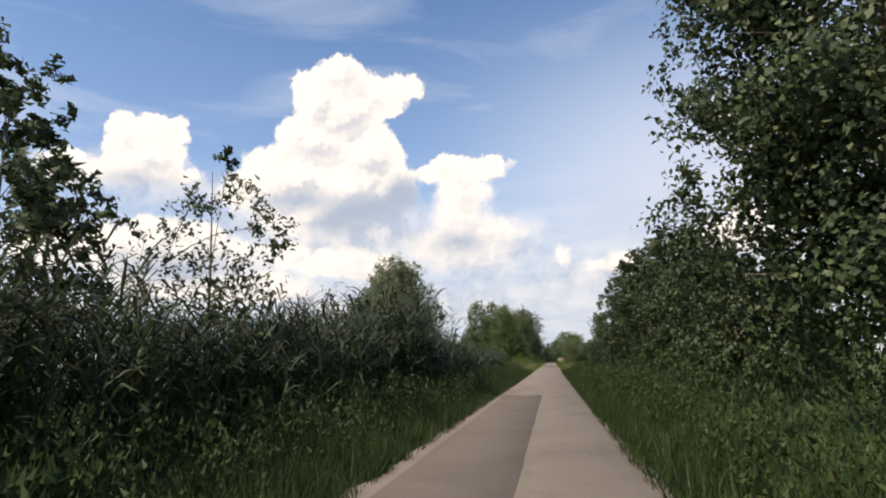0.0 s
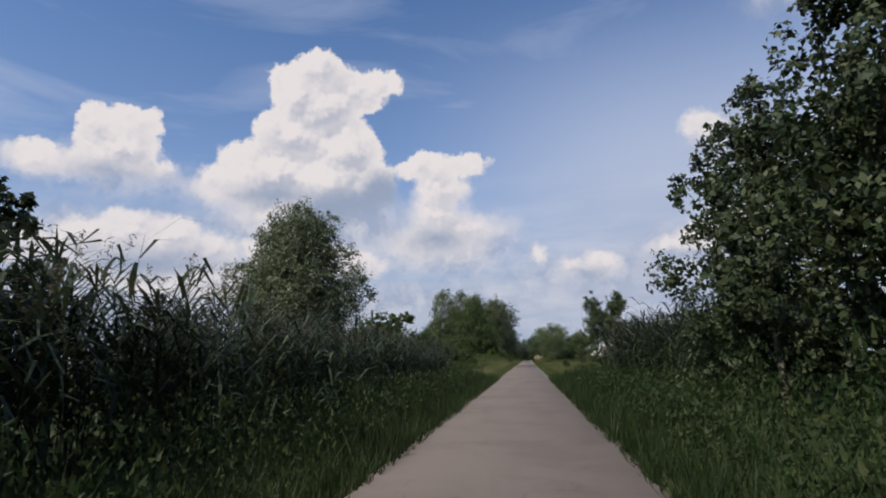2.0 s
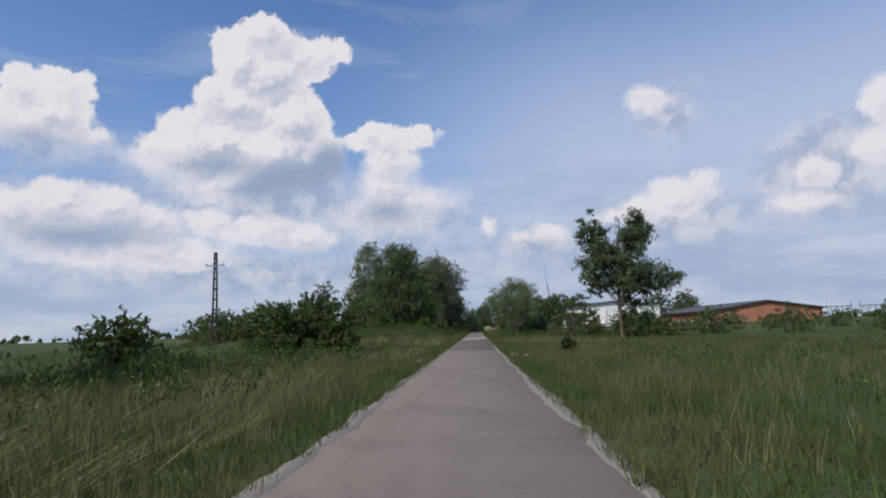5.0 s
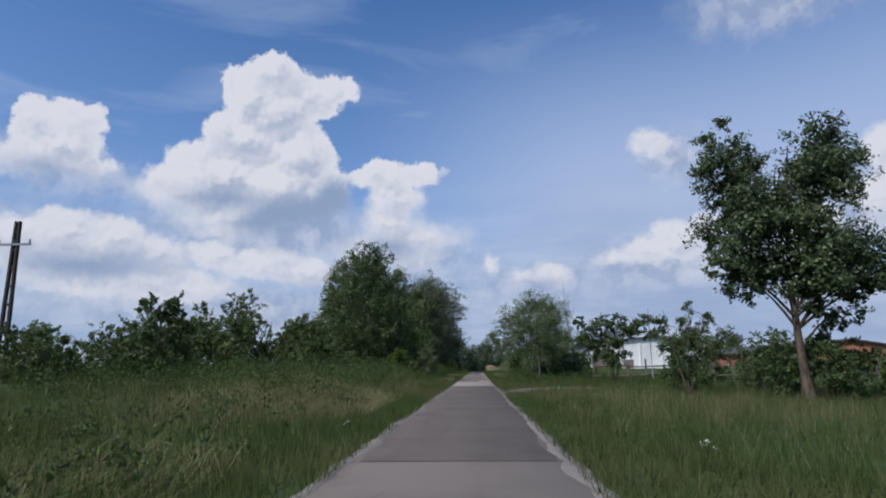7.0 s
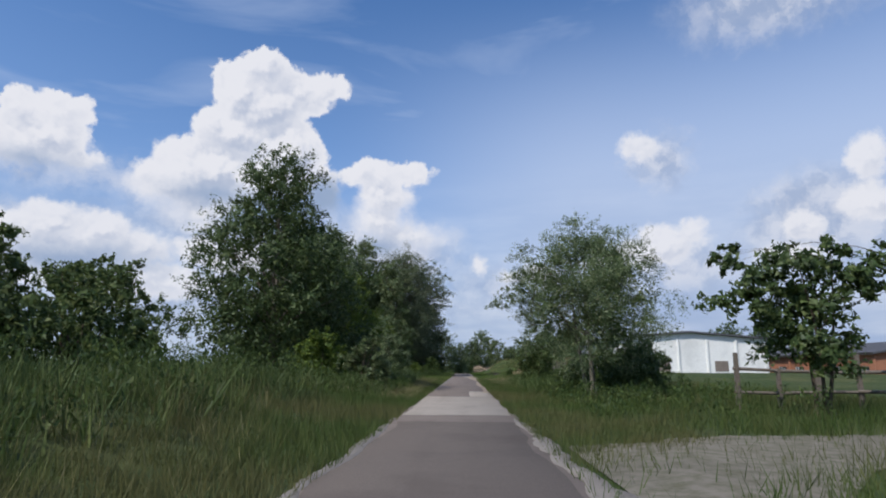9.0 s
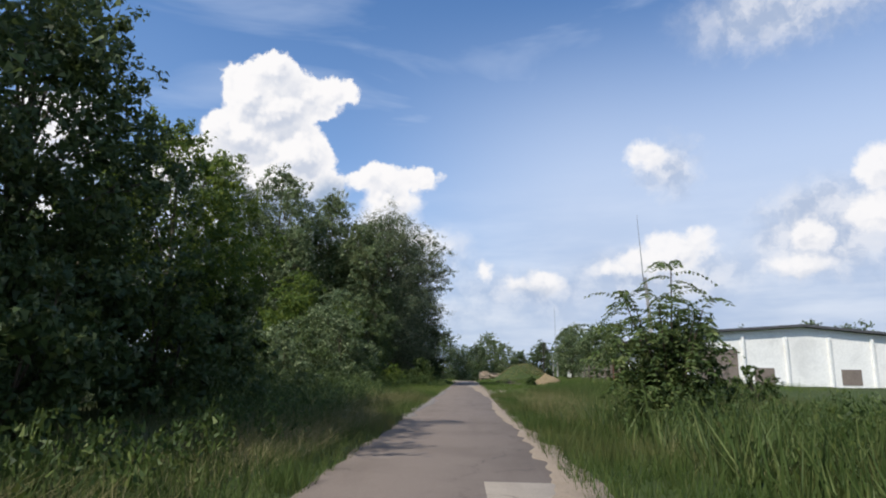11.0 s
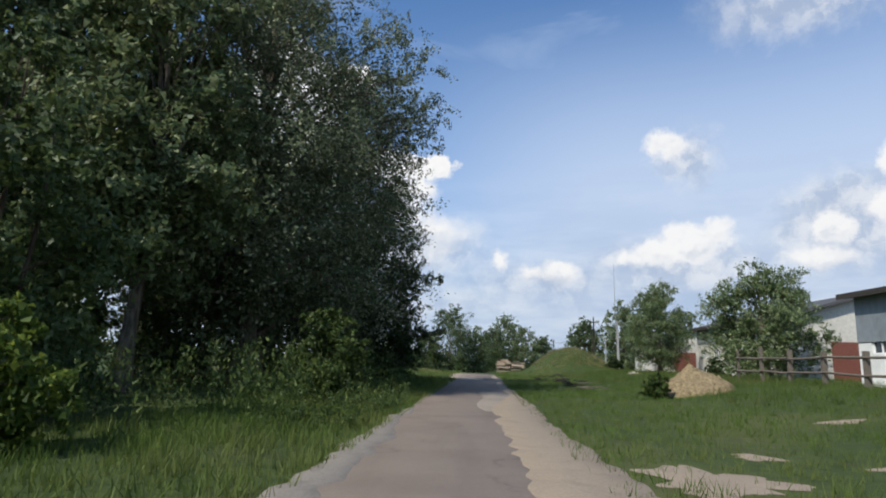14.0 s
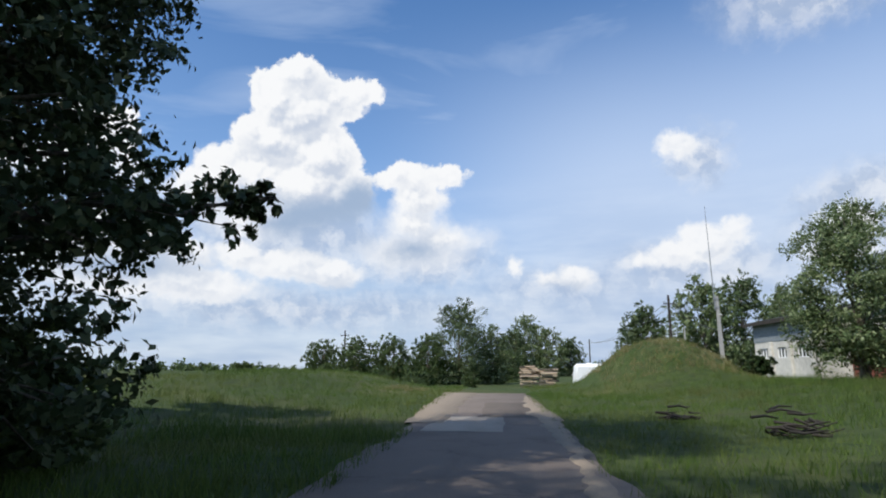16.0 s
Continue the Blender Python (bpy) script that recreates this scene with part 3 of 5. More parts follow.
def reed_mesh(seed, stalks=40, tall=3.3):
    """Stalks, blades and plumes of one stand of reeds."""
    q = np.random.default_rng(seed)
    lines, vs, n = [], [], 0
    plumes = []
    for i in range(stalks):
        base = np.array([q.normal(0, 0.55), q.normal(0, 0.8), -0.1])
        h = tall * q.uniform(0.62, 1.05)
        tilt = np.array([q.normal(0, 0.22), q.normal(0, 0.22), 0])
        k = np.linspace(0, 1, 4)[:, None]
        line = base + np.array([0, 0, h]) * k + tilt * k ** 2 * h * 0.5
        lines.append((line, 0.011 * (1.2 - np.linspace(0, 1, 4))))
        for j in range(12):
            f = 0.25 + 0.75 * (j / 12) ** 0.8 + q.uniform(-0.03, 0.03)
            a = np.array([np.interp(f, k[:, 0], line[:, c]) for c in range(3)])
            turn = q.uniform(0, 2 * math.pi)
            d = np.array([math.cos(turn), math.sin(turn), 0])
            length, width = q.uniform(0.5, 1.0), q.uniform(0.018, 0.036)
            rise = q.uniform(0.35, 0.9)
            w = np.array([-d[1], d[0], 0.25]) * width
            b = a + d * length * 0.45 + np.array([0, 0, rise * length * 0.62])
            c = a + d * length * q.uniform(0.8, 1.0) + np.array([0, 0, rise * length * q.uniform(0.35, 1.0)])
            vs += [a - w * 0.5, a + w * 0.5, b + w, b - w, b - w, b + w, c + w * 0.06, c - w * 0.06]
        if q.random() < 0.35:
            tip = line[-1]
            for _ in range(14):
                plumes.append(tip + np.array([q.normal(0, 0.05), q.normal(0, 0.05), q.uniform(-0.05, 0.32)]))
    for points, radii in lines:
        v, f = tube(points, radii, 3)
        vs += list(v[f].reshape(-1, 3))
    vs = np.array(vs)
    blades = raw_mesh("foliage", vs, np.arange(len(vs)).reshape(-1, 4), REED)
    feather = leaves_mesh("seed_head", np.array(plumes), 0.10, PLUME, 0.25, -0.6) if plumes else None
    return blades, feather


REEDS = [reed_mesh(s, 40, h) for s, h in ((1, 3.2), (2, 3.5), (3, 2.9), (4, 3.8))]


def reeds(at, k, scale, turn):
    x, y = at
    ob = thing("reed_stand", pose(x, y, float(ground_z(x, y)), 0, 0, turn), "stand of dark green reeds with long arching blades beside the road", "reeds", "reeds along the road")
    ob.scale = (scale, scale, scale)
    for name, me in zip(("foliage", "seed_head"), REEDS[k]):
        if me:
            tagged(mesh_part(name, me, ob), kind="stuff")
    return ob


def grass(name, zones, mat, label, width=0.022, seed=0, flop=0.0):
    """Blades scattered over stretches x0, x1, y0, y1, number, height; one object that nobody could count."""
    q = np.random.default_rng(seed)
    vs = []
    for x0, x1, y0, y1, count, tall in zones:
        count = int(count * 1.05)
        tufts = max(1, count // 9)
        cx, cy = q.uniform(x0, x1, tufts), q.uniform(y0, y1, tufts)
        wave = 0.5 + 0.5 * np.sin(cx * 0.7 + 2 * np.sin(cy * 0.31)) * np.sin(cy * 0.43 + cx * 0.3)
        which = q.integers(0, tufts, count)
        x = cx[which] + q.normal(0, 0.09 + 0.05 * tall, count)
        y = cy[which] + q.normal(0, 0.09 + 0.05 * tall, count)
        x = np.clip(x, min(x0, x1), max(x0, x1))
        clump = q.gamma(5.0, 0.2, tufts)
        h = tall * (0.35 + 0.35 * wave[which] + 0.27 * clump[which]) * q.uniform(0.55, 1.15, count)
        a = q.uniform(0, 2 * math.pi, count)
        b = q.uniform(0, 2 * math.pi, count)
        lean = h * (0.12 + 0.75 * q.random(count) ** 1.6)
        w = 1.2 * width * q.uniform(0.6, 1.3, count) * (0.7 + 0.4 * tall)
        keep = np.ones(count, bool)
        for bx, by, rx, ry in BARE + TRACK:
            keep &= ((x - bx) / rx) ** 2 + ((y - by) / ry) ** 2 > q.uniform(0.0, 1.1, count)
        x, y, h, a, b, lean, w = (v[keep] for v in (x, y, h, a, b, lean, w))
        base = np.stack([x, y, ground_z(x, y) - 0.02], 1)
        side = np.stack([np.cos(a) * w, np.sin(a) * w, 0 * w], 1)
        # wind-laid grass lies over in drifts
        turn = 1.2 * np.sin(x * 0.8 + y * 0.5) + 0.5 * np.sin(y * 1.3)
        b, lean, h = b * (1 - flop) + flop * turn, lean + flop * h * 1.1, h * (1 - 0.35 * flop)
        tip = base + np.stack([np.cos(b) * lean, np.sin(b) * lean, h], 1)
        vs.append(np.stack([base - side, base + side, tip], 1).reshape(-1, 3))
    vs = np.concatenate(vs)
    return tagged(new(name, raw_mesh(name, vs, np.arange(len(vs)).reshape(-1, 3), mat)), label, "grass", "", "stuff")


def weeds(name, zones, leaf, mat, label, seed=0):
    """Leafy undergrowth: small leaves heaped over stretches x0, x1, y0, y1, number, height."""
    q = np.random.default_rng(seed)
    ps = []
    for x0, x1, y0, y1, count, tall in zones:
        count = int(count * 0.75)
        plants = max(1, count // 40)
        cx, cy = q.uniform(x0, x1, plants), q.uniform(y0, y1, plants)
        ph = tall * q.uniform(0.4, 1.1, plants)
        which = q.integers(0, plants, count)
        k = q.uniform(0, 1, count) ** 0.7
        x = cx[which] + q.normal(0, 0.22, count) * (1.15 - 0.8 * k)
        y = cy[which] + q.normal(0, 0.22, count) * (1.15 - 0.8 * k)
        x = np.clip(x, min(x0, x1), max(x0, x1))
        ps.append(np.stack([x, y, ground_z(x, y) + 0.03 + k * ph[which]], 1))
    p = np.concatenate(ps)
    up = np.tile(np.array([[0, 0, 0.9]]), (len(p), 1))
    return tagged(new(name, leaves_mesh(name, p, leaf * q.uniform(0.6, 1.4, len(p)), mat, 0.42, 0.0, up, single=True)), label, "weeds", "", "stuff")


# ---- land and road ----
def land():
    def axis(step, reach, grow, far, start=0.0):
        out = [start]
        while out[-1] < start + reach:
            out.append(out[-1] + step)
        while out[-1] < far:
            out.append(out[-1] + (out[-1] - out[-2]) * grow)
        return out
    xs = axis(0.8, 34, 1.35, 3600)
    xs = np.array([-v for v in xs[:0:-1]] + xs)
    ys = axis(1.2, 350, 1.35, 4200, -20.0)
    ys = np.array([-20 - v for v in axis(2, 10, 1.5, 2500)[:0:-1]] + ys)
    gx, gy = np.meshgrid(xs, ys)
    v = np.stack([gx, gy, ground_z(gx, gy)], -1).reshape(-1, 3)
    n = len(xs)
    i = (np.arange(len(ys) - 1)[:, None] * n + np.arange(n - 1)).ravel()
    me = raw_mesh("ground", v, np.stack([i, i + 1, i + n + 1, i + n], 1), MEADOW, flat=False)
    tagged(new("ground", me), "wide green and dry brown meadow land reaching the horizon", "ground", "", "structure")


def strip(name, y0, y1, left, right, z, mat, label, ragged=0.06, seed=0, category="road", step=0.35, kind="structure"):
    """A level strip of paving with uneven edges; left and right are functions of y."""
    q = np.random.default_rng(seed)
    ys = np.arange(y0, y1 + 1e-6, step)
    def wob():
        wide, fine = (np.convolve(q.normal(0, 1, len(ys) + 2 * k), np.hanning(k) / math.sqrt(k * 0.36), "same")[k:-k] for k in (max(5, int(2.4 / step)), 7))
        return ragged * (0.6 * wide + 0.4 * fine)

    l = np.array([left(y) for y in ys]) + wob()
    r = np.array([right(y) for y in ys]) + wob()
    top = [np.stack([l + (r - l) * k, ys, np.full(len(ys), z)], 1) for k in (0, 0.5, 1)]
    low = [top[0] - np.array([0.05, 0, 0.05]), top[2] + np.array([0.05, 0, -0.05])]
    cols = [low[0], *top, low[1]]
    v = np.stack(cols, 1).reshape(-1, 3)
    n = len(cols)
    i = (np.arange(len(ys) - 1)[:, None] * n + np.arange(n - 1)).ravel()
    return tagged(new(name, raw_mesh(name, v, np.stack([i, i + 1, i + n + 1, i + n], 1), mat)), label, category, "", kind)


land()
road_end = 262
strip("road", -30, 109.2, lambda y: -1.62, lambda y: 1.50, 0.0, ROAD, "narrow worn pale grey asphalt road with ragged edges", 0.07, 1)
strip("road", 108.4, road_end, lambda y: -1.64 - 0.25 * float(smooth(205, 235, y)), lambda y: 1.54 + 0.2 * float(smooth(170, 200, y)), 0.004, ROAD_DARK, "narrow darker asphalt road with cracks and ragged edges", 0.07, 2)
strip("asphalt_patch", 2, 27.8, lambda y: -1.35, lambda y: 0.06, 0.006, ROAD_PATCH, "dark repaired asphalt patch on one lane", 0.008, 3, "road patch")
strip("asphalt_patch", 108.4, 141, lambda y: -1.5 + 0.12 * math.sin(y * 0.6), lambda y: 1.38 + 0.1 * math.sin(y * 0.45), 0.009, ROAD_PATCH, "dark smooth asphalt surface across the road", 0.06, 4, "road patch")
strip("concrete_patch", 143, 154.0, lambda y: -1.55, lambda y: 1.5, 0.009, CONCRETE, "pale concrete stretch of road", 0.05, 5, "road patch")
strip("concrete_patch", 154.0, 160.0, lambda y: 0.42, lambda y: 1.52, 0.009, CONCRETE, "pale concrete slab beside dark asphalt", 0.008, 6, "road patch")
strip("concrete_patch", 212, 223.5, lambda y: 0.30 + 0.10 * math.sin(y * 0.9), lambda y: 1.56, 0.009, WORN_LANE, "pale worn concrete lane beside asphalt", 0.05, 10, "road patch")
strip("asphalt_patch", 244, 252, lambda y: -0.3, lambda y: 1.3, 0.009, ROAD_PATCH, "dark asphalt patch near the end of the road", 0.06, 8, "road patch")
strip("concrete_patch", 240, 244.5, lambda y: -1.4, lambda y: 0.35, 0.009, CONCRETE, "pale worn patch of the road", 0.06, 9, "road patch")
strip("sand_shoulder", 120, 142, lambda y: 1.45, lambda y: 1.56 + 0.3 * math.exp(-((y - 132) / 4) ** 2), 0.015, GRIT, "pale sandy shoulder along the road", 0.09, 11, "shoulder", 0.1)
strip("sand_shoulder", 63, 142, lambda y: -1.70, lambda y: -1.53 + 0.05 * math.sin(y * 0.7), 0.013, GRIT, "pale crumbled gravel along the road's edge", 0.05, 15, "shoulder", 0.1)
strip("sand_shoulder", 63, 120, lambda y: 1.42 + 0.05 * math.sin(y * 0.5), lambda y: 1.60, 0.013, GRIT, "pale crumbled gravel along the road's edge", 0.05, 16, "shoulder", 0.1)
strip("sand_shoulder", 158, 258, lambda y: 1.28 + 0.12 * math.sin(y * 0.35) - 0.55 * float(smooth(194, 201, y)) * (1 - float(smooth(213, 222, y))), lambda y: 1.72 + 0.14 * math.sin(y * 0.21) + 0.5 * float(smooth(185, 196, y)) * (1 - float(smooth(203, 212, y))), 0.015, SAND, "pale sandy shoulder along the road", 0.09, 12, "shoulder", 0.1)
strip("sand_shoulder", 170, 212, lambda y: -1.74, lambda y: -1.38 + 0.14 * math.sin(y * 0.5), 0.015, GRIT, "pale sandy shoulder along the road", 0.09, 13, "shoulder", 0.1)
strip("sand_shoulder", 242, 262, lambda y: -2.1 - 0.04 * (y - 242), lambda y: -1.1, 0.015, SAND, "pale sandy shoulder along the road", 0.09, 14, "shoulder", 0.1)


def track_line(x):
    return 132.2 + 6.6 * (1 - np.exp(-(x - 1.9) / 4.2))


def side_track():
    q = np.random.default_rng(21)
    xs = np.arange(1.9, 13, 0.4)
    wide = 1.15 + 3.4 * np.exp(-(xs - 1.9) / 2.2)
    mid = track_line(xs)
    a = np.stack([xs, mid - wide + q.normal(0, 0.12, len(xs)), ground_z(xs, mid - wide) + 0.03], 1)
    c = np.stack([xs, mid, ground_z(xs, mid) + 0.05], 1)
    b = np.stack([xs, mid + wide + q.normal(0, 0.12, len(xs)), ground_z(xs, mid + wide) + 0.03], 1)
    v = np.stack([a, c, b], 1).reshape(-1, 3)
    i = (np.arange(len(xs) - 1)[:, None] * 3 + np.arange(2)).ravel()
    tagged(new("side_track", raw_mesh("side_track", v, np.stack([i, i + 3, i + 4, i + 1], 1), TRACKSOIL)), "pale sandy farm track joining the road", "track", "", "structure")


side_track()


def bare_soil(x, y, rx, ry, seed, mat=SAND, label="bare trampled sandy patch in the short grass"):
    q = np.random.default_rng(seed)
    k = 84
    a = np.linspace(0, 2 * math.pi, k, endpoint=False)
    r = 1 + sum(w * np.sin(n * a + q.uniform(0, 6)) for n, w in ((3, 0.24), (7, 0.16), (13, 0.08), (22, 0.03))) + q.normal(0, 0.015, k)
    px, py = x + rx * r * np.cos(a), y + ry * r * np.sin(a)
    rim = np.stack([px, py, ground_z(px, py) + 0.005], 1)
    hx, hy = x + 0.5 * (px - x), y + 0.5 * (py - y)
    half = np.stack([hx, hy, ground_z(hx, hy) + 0.035], 1)
    mid = np.array([[x, y, float(ground_z(x, y)) + 0.04]])
    v = np.concatenate([rim, half, mid])
    f = [(i, (i + 1) % k, k + (i + 1) % k, k + i) for i in range(k)]
    bm = bmesh.new()
    vs = [bm.verts.new(p) for p in v]
    for q4 in f:
        bm.faces.new([vs[j] for j in q4])
    for i in range(k):
        bm.faces.new((vs[k + i], vs[k + (i + 1) % k], vs[2 * k]))
    tagged(part("bare_patch", bm, mat), label, "bare soil", "", "structure")


for i, (x, y, rx, ry) in enumerate(BARE):
    bare_soil(x, y, rx, ry, 30 + i)


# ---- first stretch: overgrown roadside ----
# darkened leaf colour on these poplars and saplings stands in for cloud shade
tree("roadside_tree", (5.6, 13.5), crown_lobes(3.5, 1.2, 10.5, 22, 0.8, 1), 0.085, 78000, SHADEDPOPLAR, "tall poplar with small shade-darkened leaves beside the road", trunk=0.2, seed=1, inside=0.45, group="roadside trees")
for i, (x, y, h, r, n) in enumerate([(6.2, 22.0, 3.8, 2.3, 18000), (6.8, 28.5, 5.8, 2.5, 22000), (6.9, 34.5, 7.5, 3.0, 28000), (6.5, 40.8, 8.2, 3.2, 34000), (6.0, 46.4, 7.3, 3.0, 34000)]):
    tree("roadside_tree", (x, y), crown_lobes(r, 0.5, h, 14, 0.75, 40 + i), 0.095, int(n * 1.35), SHADEDPOPLAR, "dense young poplar with shade-darkened leaves in a roadside row", trunk=0.13, stems=2, seed=40 + i, group="roadside trees")
tree("sapling", (-6.0, 14.8), [(0.3, 0, 5.2, 0.2, 0.2, 0.5), (0.6, 0, 4.5, 0.5, 0.5, 0.5), (-0.5, 0, 4.4, 0.4, 0.4, 0.6), (-1.1, 0.2, 3.4, 0.5, 0.5, 0.8), (1.3, 0, 3.9, 0.45, 0.45, 0.8), (0, 0.3, 3.0, 0.9, 0.9, 0.9), (-0.5, 0, 2.2, 0.9, 0.9, 0.7), (0.7, 0, 2.3, 0.8, 0.8, 0.7), (0.2, 0, 1.3, 0.9, 0.9, 0.7)], 0.085, 4600, SHADEDPOPLAR, "thin young poplar with sparse leaves among the reeds", "sapling", 0.05, 1, 60, bark=TWIG, spread=0.5, inside=0.02, tuft=9)
tree("roadside_tree", (-9.0, 13.0), crown_lobes(2.5, 0.6, 7.0, 11, 0.7, 61), 0.12, 12000, SHADEDPOPLAR, "young poplar with shade-darkened leaves behind roadside reeds", trunk=0.1, stems=2, seed=61)
tree("sapling", (-7.2, 39.0), crown_lobes(1.5, 0.6, 4.3, 8, 0.7, 62), 0.11, 4200, SHADEDPOPLAR, "young poplar with sparse leaves among the reeds", "sapling", 0.05, 2, 62, bark=TWIG)

q = np.random.default_rng(70)
for y in np.arange(7, 66, 1.05):
    tall = 0.76 + 0.30 * math.exp(-((y - 26) / 4.5) ** 2) + 0.05 * math.exp(-((y - 40) / 5) ** 2) - 0.08 * float(smooth(46, 52, y))
    reeds((-5.0 - q.uniform(0, 1.0), y + q.uniform(-0.4, 0.4)), int(q.integers(0, 4)), tall * q.uniform(0.88, 1.12), q.uniform(0, 360))
for y in np.arange(9, 64, 2.0):
    tall = 0.80 + 0.30 * math.exp(-((y - 26) / 4.5) ** 2) + 0.05 * math.exp(-((y - 40) / 5) ** 2) - 0.08 * float(smooth(46, 52, y))
    reeds((-6.9 - q.uniform(0, 1.4), y + q.uniform(-0.6, 0.6)), int(q.integers(0, 4)), tall * q.uniform(0.9, 1.1), q.uniform(0, 360))
for y in np.arange(64.5, 76, 0.9):
    reeds((-5.4 - q.uniform(0, 3.2), y + q.uniform(-0.4, 0.4)), int(q.integers(0, 4)), q.uniform(0.5, 0.68), q.uniform(0, 360))
for y in np.arange(50, 63.5, 1.1):
    reeds((4.9 + q.uniform(-0.3, 0.9) + (0.6 if y > 60 else 0), y + q.uniform(-0.4, 0.4)), int(q.integers(0, 4)), q.uniform(0.74, 0.94), q.uniform(0, 360))
for y in np.arange(50, 63.5, 1.7):
    reeds((6.9 + q.uniform(-0.4, 0.9), y + q.uniform(-0.4, 0.4)), int(q.integers(0, 4)), q.uniform(0.82, 1.0), q.uniform(0, 360))

weeds("undergrowth", [(-9, -4.4, 4, 68, 46000, 1.9), (4.0, 9, 0, 66, 34000, 1.7)], 0.15, WEED, "dense dark green weeds and nettles behind the verge", 71)
weeds("verge_weeds", [(-4.6, -2.2, -6, 66, 62000, 0.95), (2.2, 4.2, -4, 66, 54000, 0.9)], 0.085, WEED, "dense dark green small-leaved weeds on the verge", 73)
grass("verge_grass", [(-3.6, -1.6, -6, 70, 30000, 0.5), (1.5, 3.4, -6, 70, 30000, 0.5), (-2.2, -1.52, -6, 70, 22000, 0.26), (1.42, 2.1, -6, 70, 22000, 0.26)], WEED, "long dark verge grass hanging over the road's edge", 0.010, 72)

# ---- second stretch: open fields ----
tree("field_tree", (-20.3, 84.0), crown_lobes(6.9, 0.9, 14.9, 40, 0.92, 80), 0.165, 120000, GREYPOPLAR, "large rounded grey-green poplar in the field", trunk=0.42, seed=80, inside=0.45, tuft=18)
for i, (x, y, r, h, n, mat) in enumerate([(-6.9, 63.5, 2.2, 3.6, 12000, BUSH), (-6.7, 59.4, 1.9, 3.2, 10000, BUSH), (-9.5, 70.0, 2.2, 3.4, 7000, BUSH), (-13.0, 79.0, 1.8, 4.2, 5000, OAK), (-9.0, 103.0, 2.0, 2.6, 7000, BUSH), (-12.5, 109.0, 2.2, 2.4, 6000, BUSH), (-15.0, 98.0, 2.0, 2.3, 5000, BUSH), (-14.0, 126.5, 2.2, 3.9, 7000, OAK), (-21.5, 128.0, 2.2, 2.6, 4000, HEDGE), (-18.8, 147.0, 3.2, 6.4, 8000, HEDGE), (-24.0, 146.0, 3.0, 4.8, 6000, HEDGE), (-13.8, 148.0, 2.8, 4.8, 6500, HEDGE), (-29.0, 139.0, 2.6, 3.6, 4500, HEDGE), (-23.5, 138.0, 2.8, 3.8, 5000, HEDGE), (-16.0, 139.5, 2.8, 4.2, 6000, HEDGE), (-21.0, 151.0, 3.2, 5.6, 5000, HEDGE), (-15.8, 153.0, 3.0, 5.8, 5000, HEDGE), (-12.0, 144.0, 2.4, 3.8, 5000, HEDGE), (-20.0, 142.0, 3.0, 4.8, 6000, HEDGE), (-24.5, 143.0, 3.0, 4.8, 5000, HEDGE), (-27.0, 150.0, 3.2, 5.0, 5000, HEDGE), (-11.0, 138.5, 2.2, 3.6, 6000, HEDGE), (-6.5, 102.6, 1.2, 1.7, 5000, BUSH), (-13.5, 141.5, 2.5, 3.0, 5000, HEDGE), (-18.5, 140.0, 2.7, 3.2, 5000, HEDGE), (-22.5, 141.0, 2.7, 3.2, 5000, HEDGE), (-27.5, 141.5, 2.9, 3.4, 5000, HEDGE), (-32.0, 142.0, 3.0, 3.6, 5000, HEDGE), (-26.5, 134.0, 2.4, 3.4, 5000, HEDGE)]):
    bush((x, y), r, h, 0.10 if y < 115 else 0.125, int(n * 1.6), mat, "broad dark green bush in the rough field" if i < 6 else "tall leafy bush in a field hedge", 82 + i)
T7 = [(-2.4, 0, 5.6, 1.2, 1.2, 1.0), (-1.7, 0, 4.2, 0.9, 0.9, 0.6), (2.4, 0, 4.2, 1.0, 1.0, 0.6), (0.3, 0, 4.7, 1.4, 1.4, 0.9), (3.8, 0, 4.1, 0.7, 0.7, 0.5), (-2.1, 0, 8.2, 1.0, 1.0, 1.0), (1.6, 0, 8.7, 1.1, 1.1, 1.0), (-1.6, 0.2, 6.8, 1.2, 1.2, 1.0), (-2.2, 0, 8.9, 0.9, 0.9, 1.1), (-2.0, 0, 7.4, 1.1, 1.1, 1.1), (1.3, 0, 9.3, 1.0, 1.0, 1.0), (1.9, 0.3, 8.0, 1.2, 1.2, 1.0), (0.9, -0.3, 7.3, 1.2, 1.2, 1.0),
      (-1.0, 0, 6.2, 1.5, 1.4, 1.0), (0.9, 0.2, 5.8, 1.6, 1.5, 1.0), (-2.5, 0, 4.8, 0.7, 0.7, 0.5), (2.6, 0, 5.2, 1.4, 1.3, 0.8), (4.1, 0, 4.8, 1.1, 1.0, 0.7), (-0.5, 0, 4.5, 1.2, 1.2, 0.7), (1.4, 0, 4.1, 1.1, 1.1, 0.6), (1.3, 0, 3.0, 0.7, 0.7, 0.6)]
tree("poplar", (11.9, 121.8), [(x * 0.92, y, z, a * 1.2, e * 1.25, f * 1.4) for x, y, z, a, e, f in T7], 0.10, 76000, POPLAR, "dark poplar with a forked crown and bare lower trunk", trunk=0.16, seed=99, lean=(0.3, 0), spread=0.26, bark=TWIG, inside=0.14)
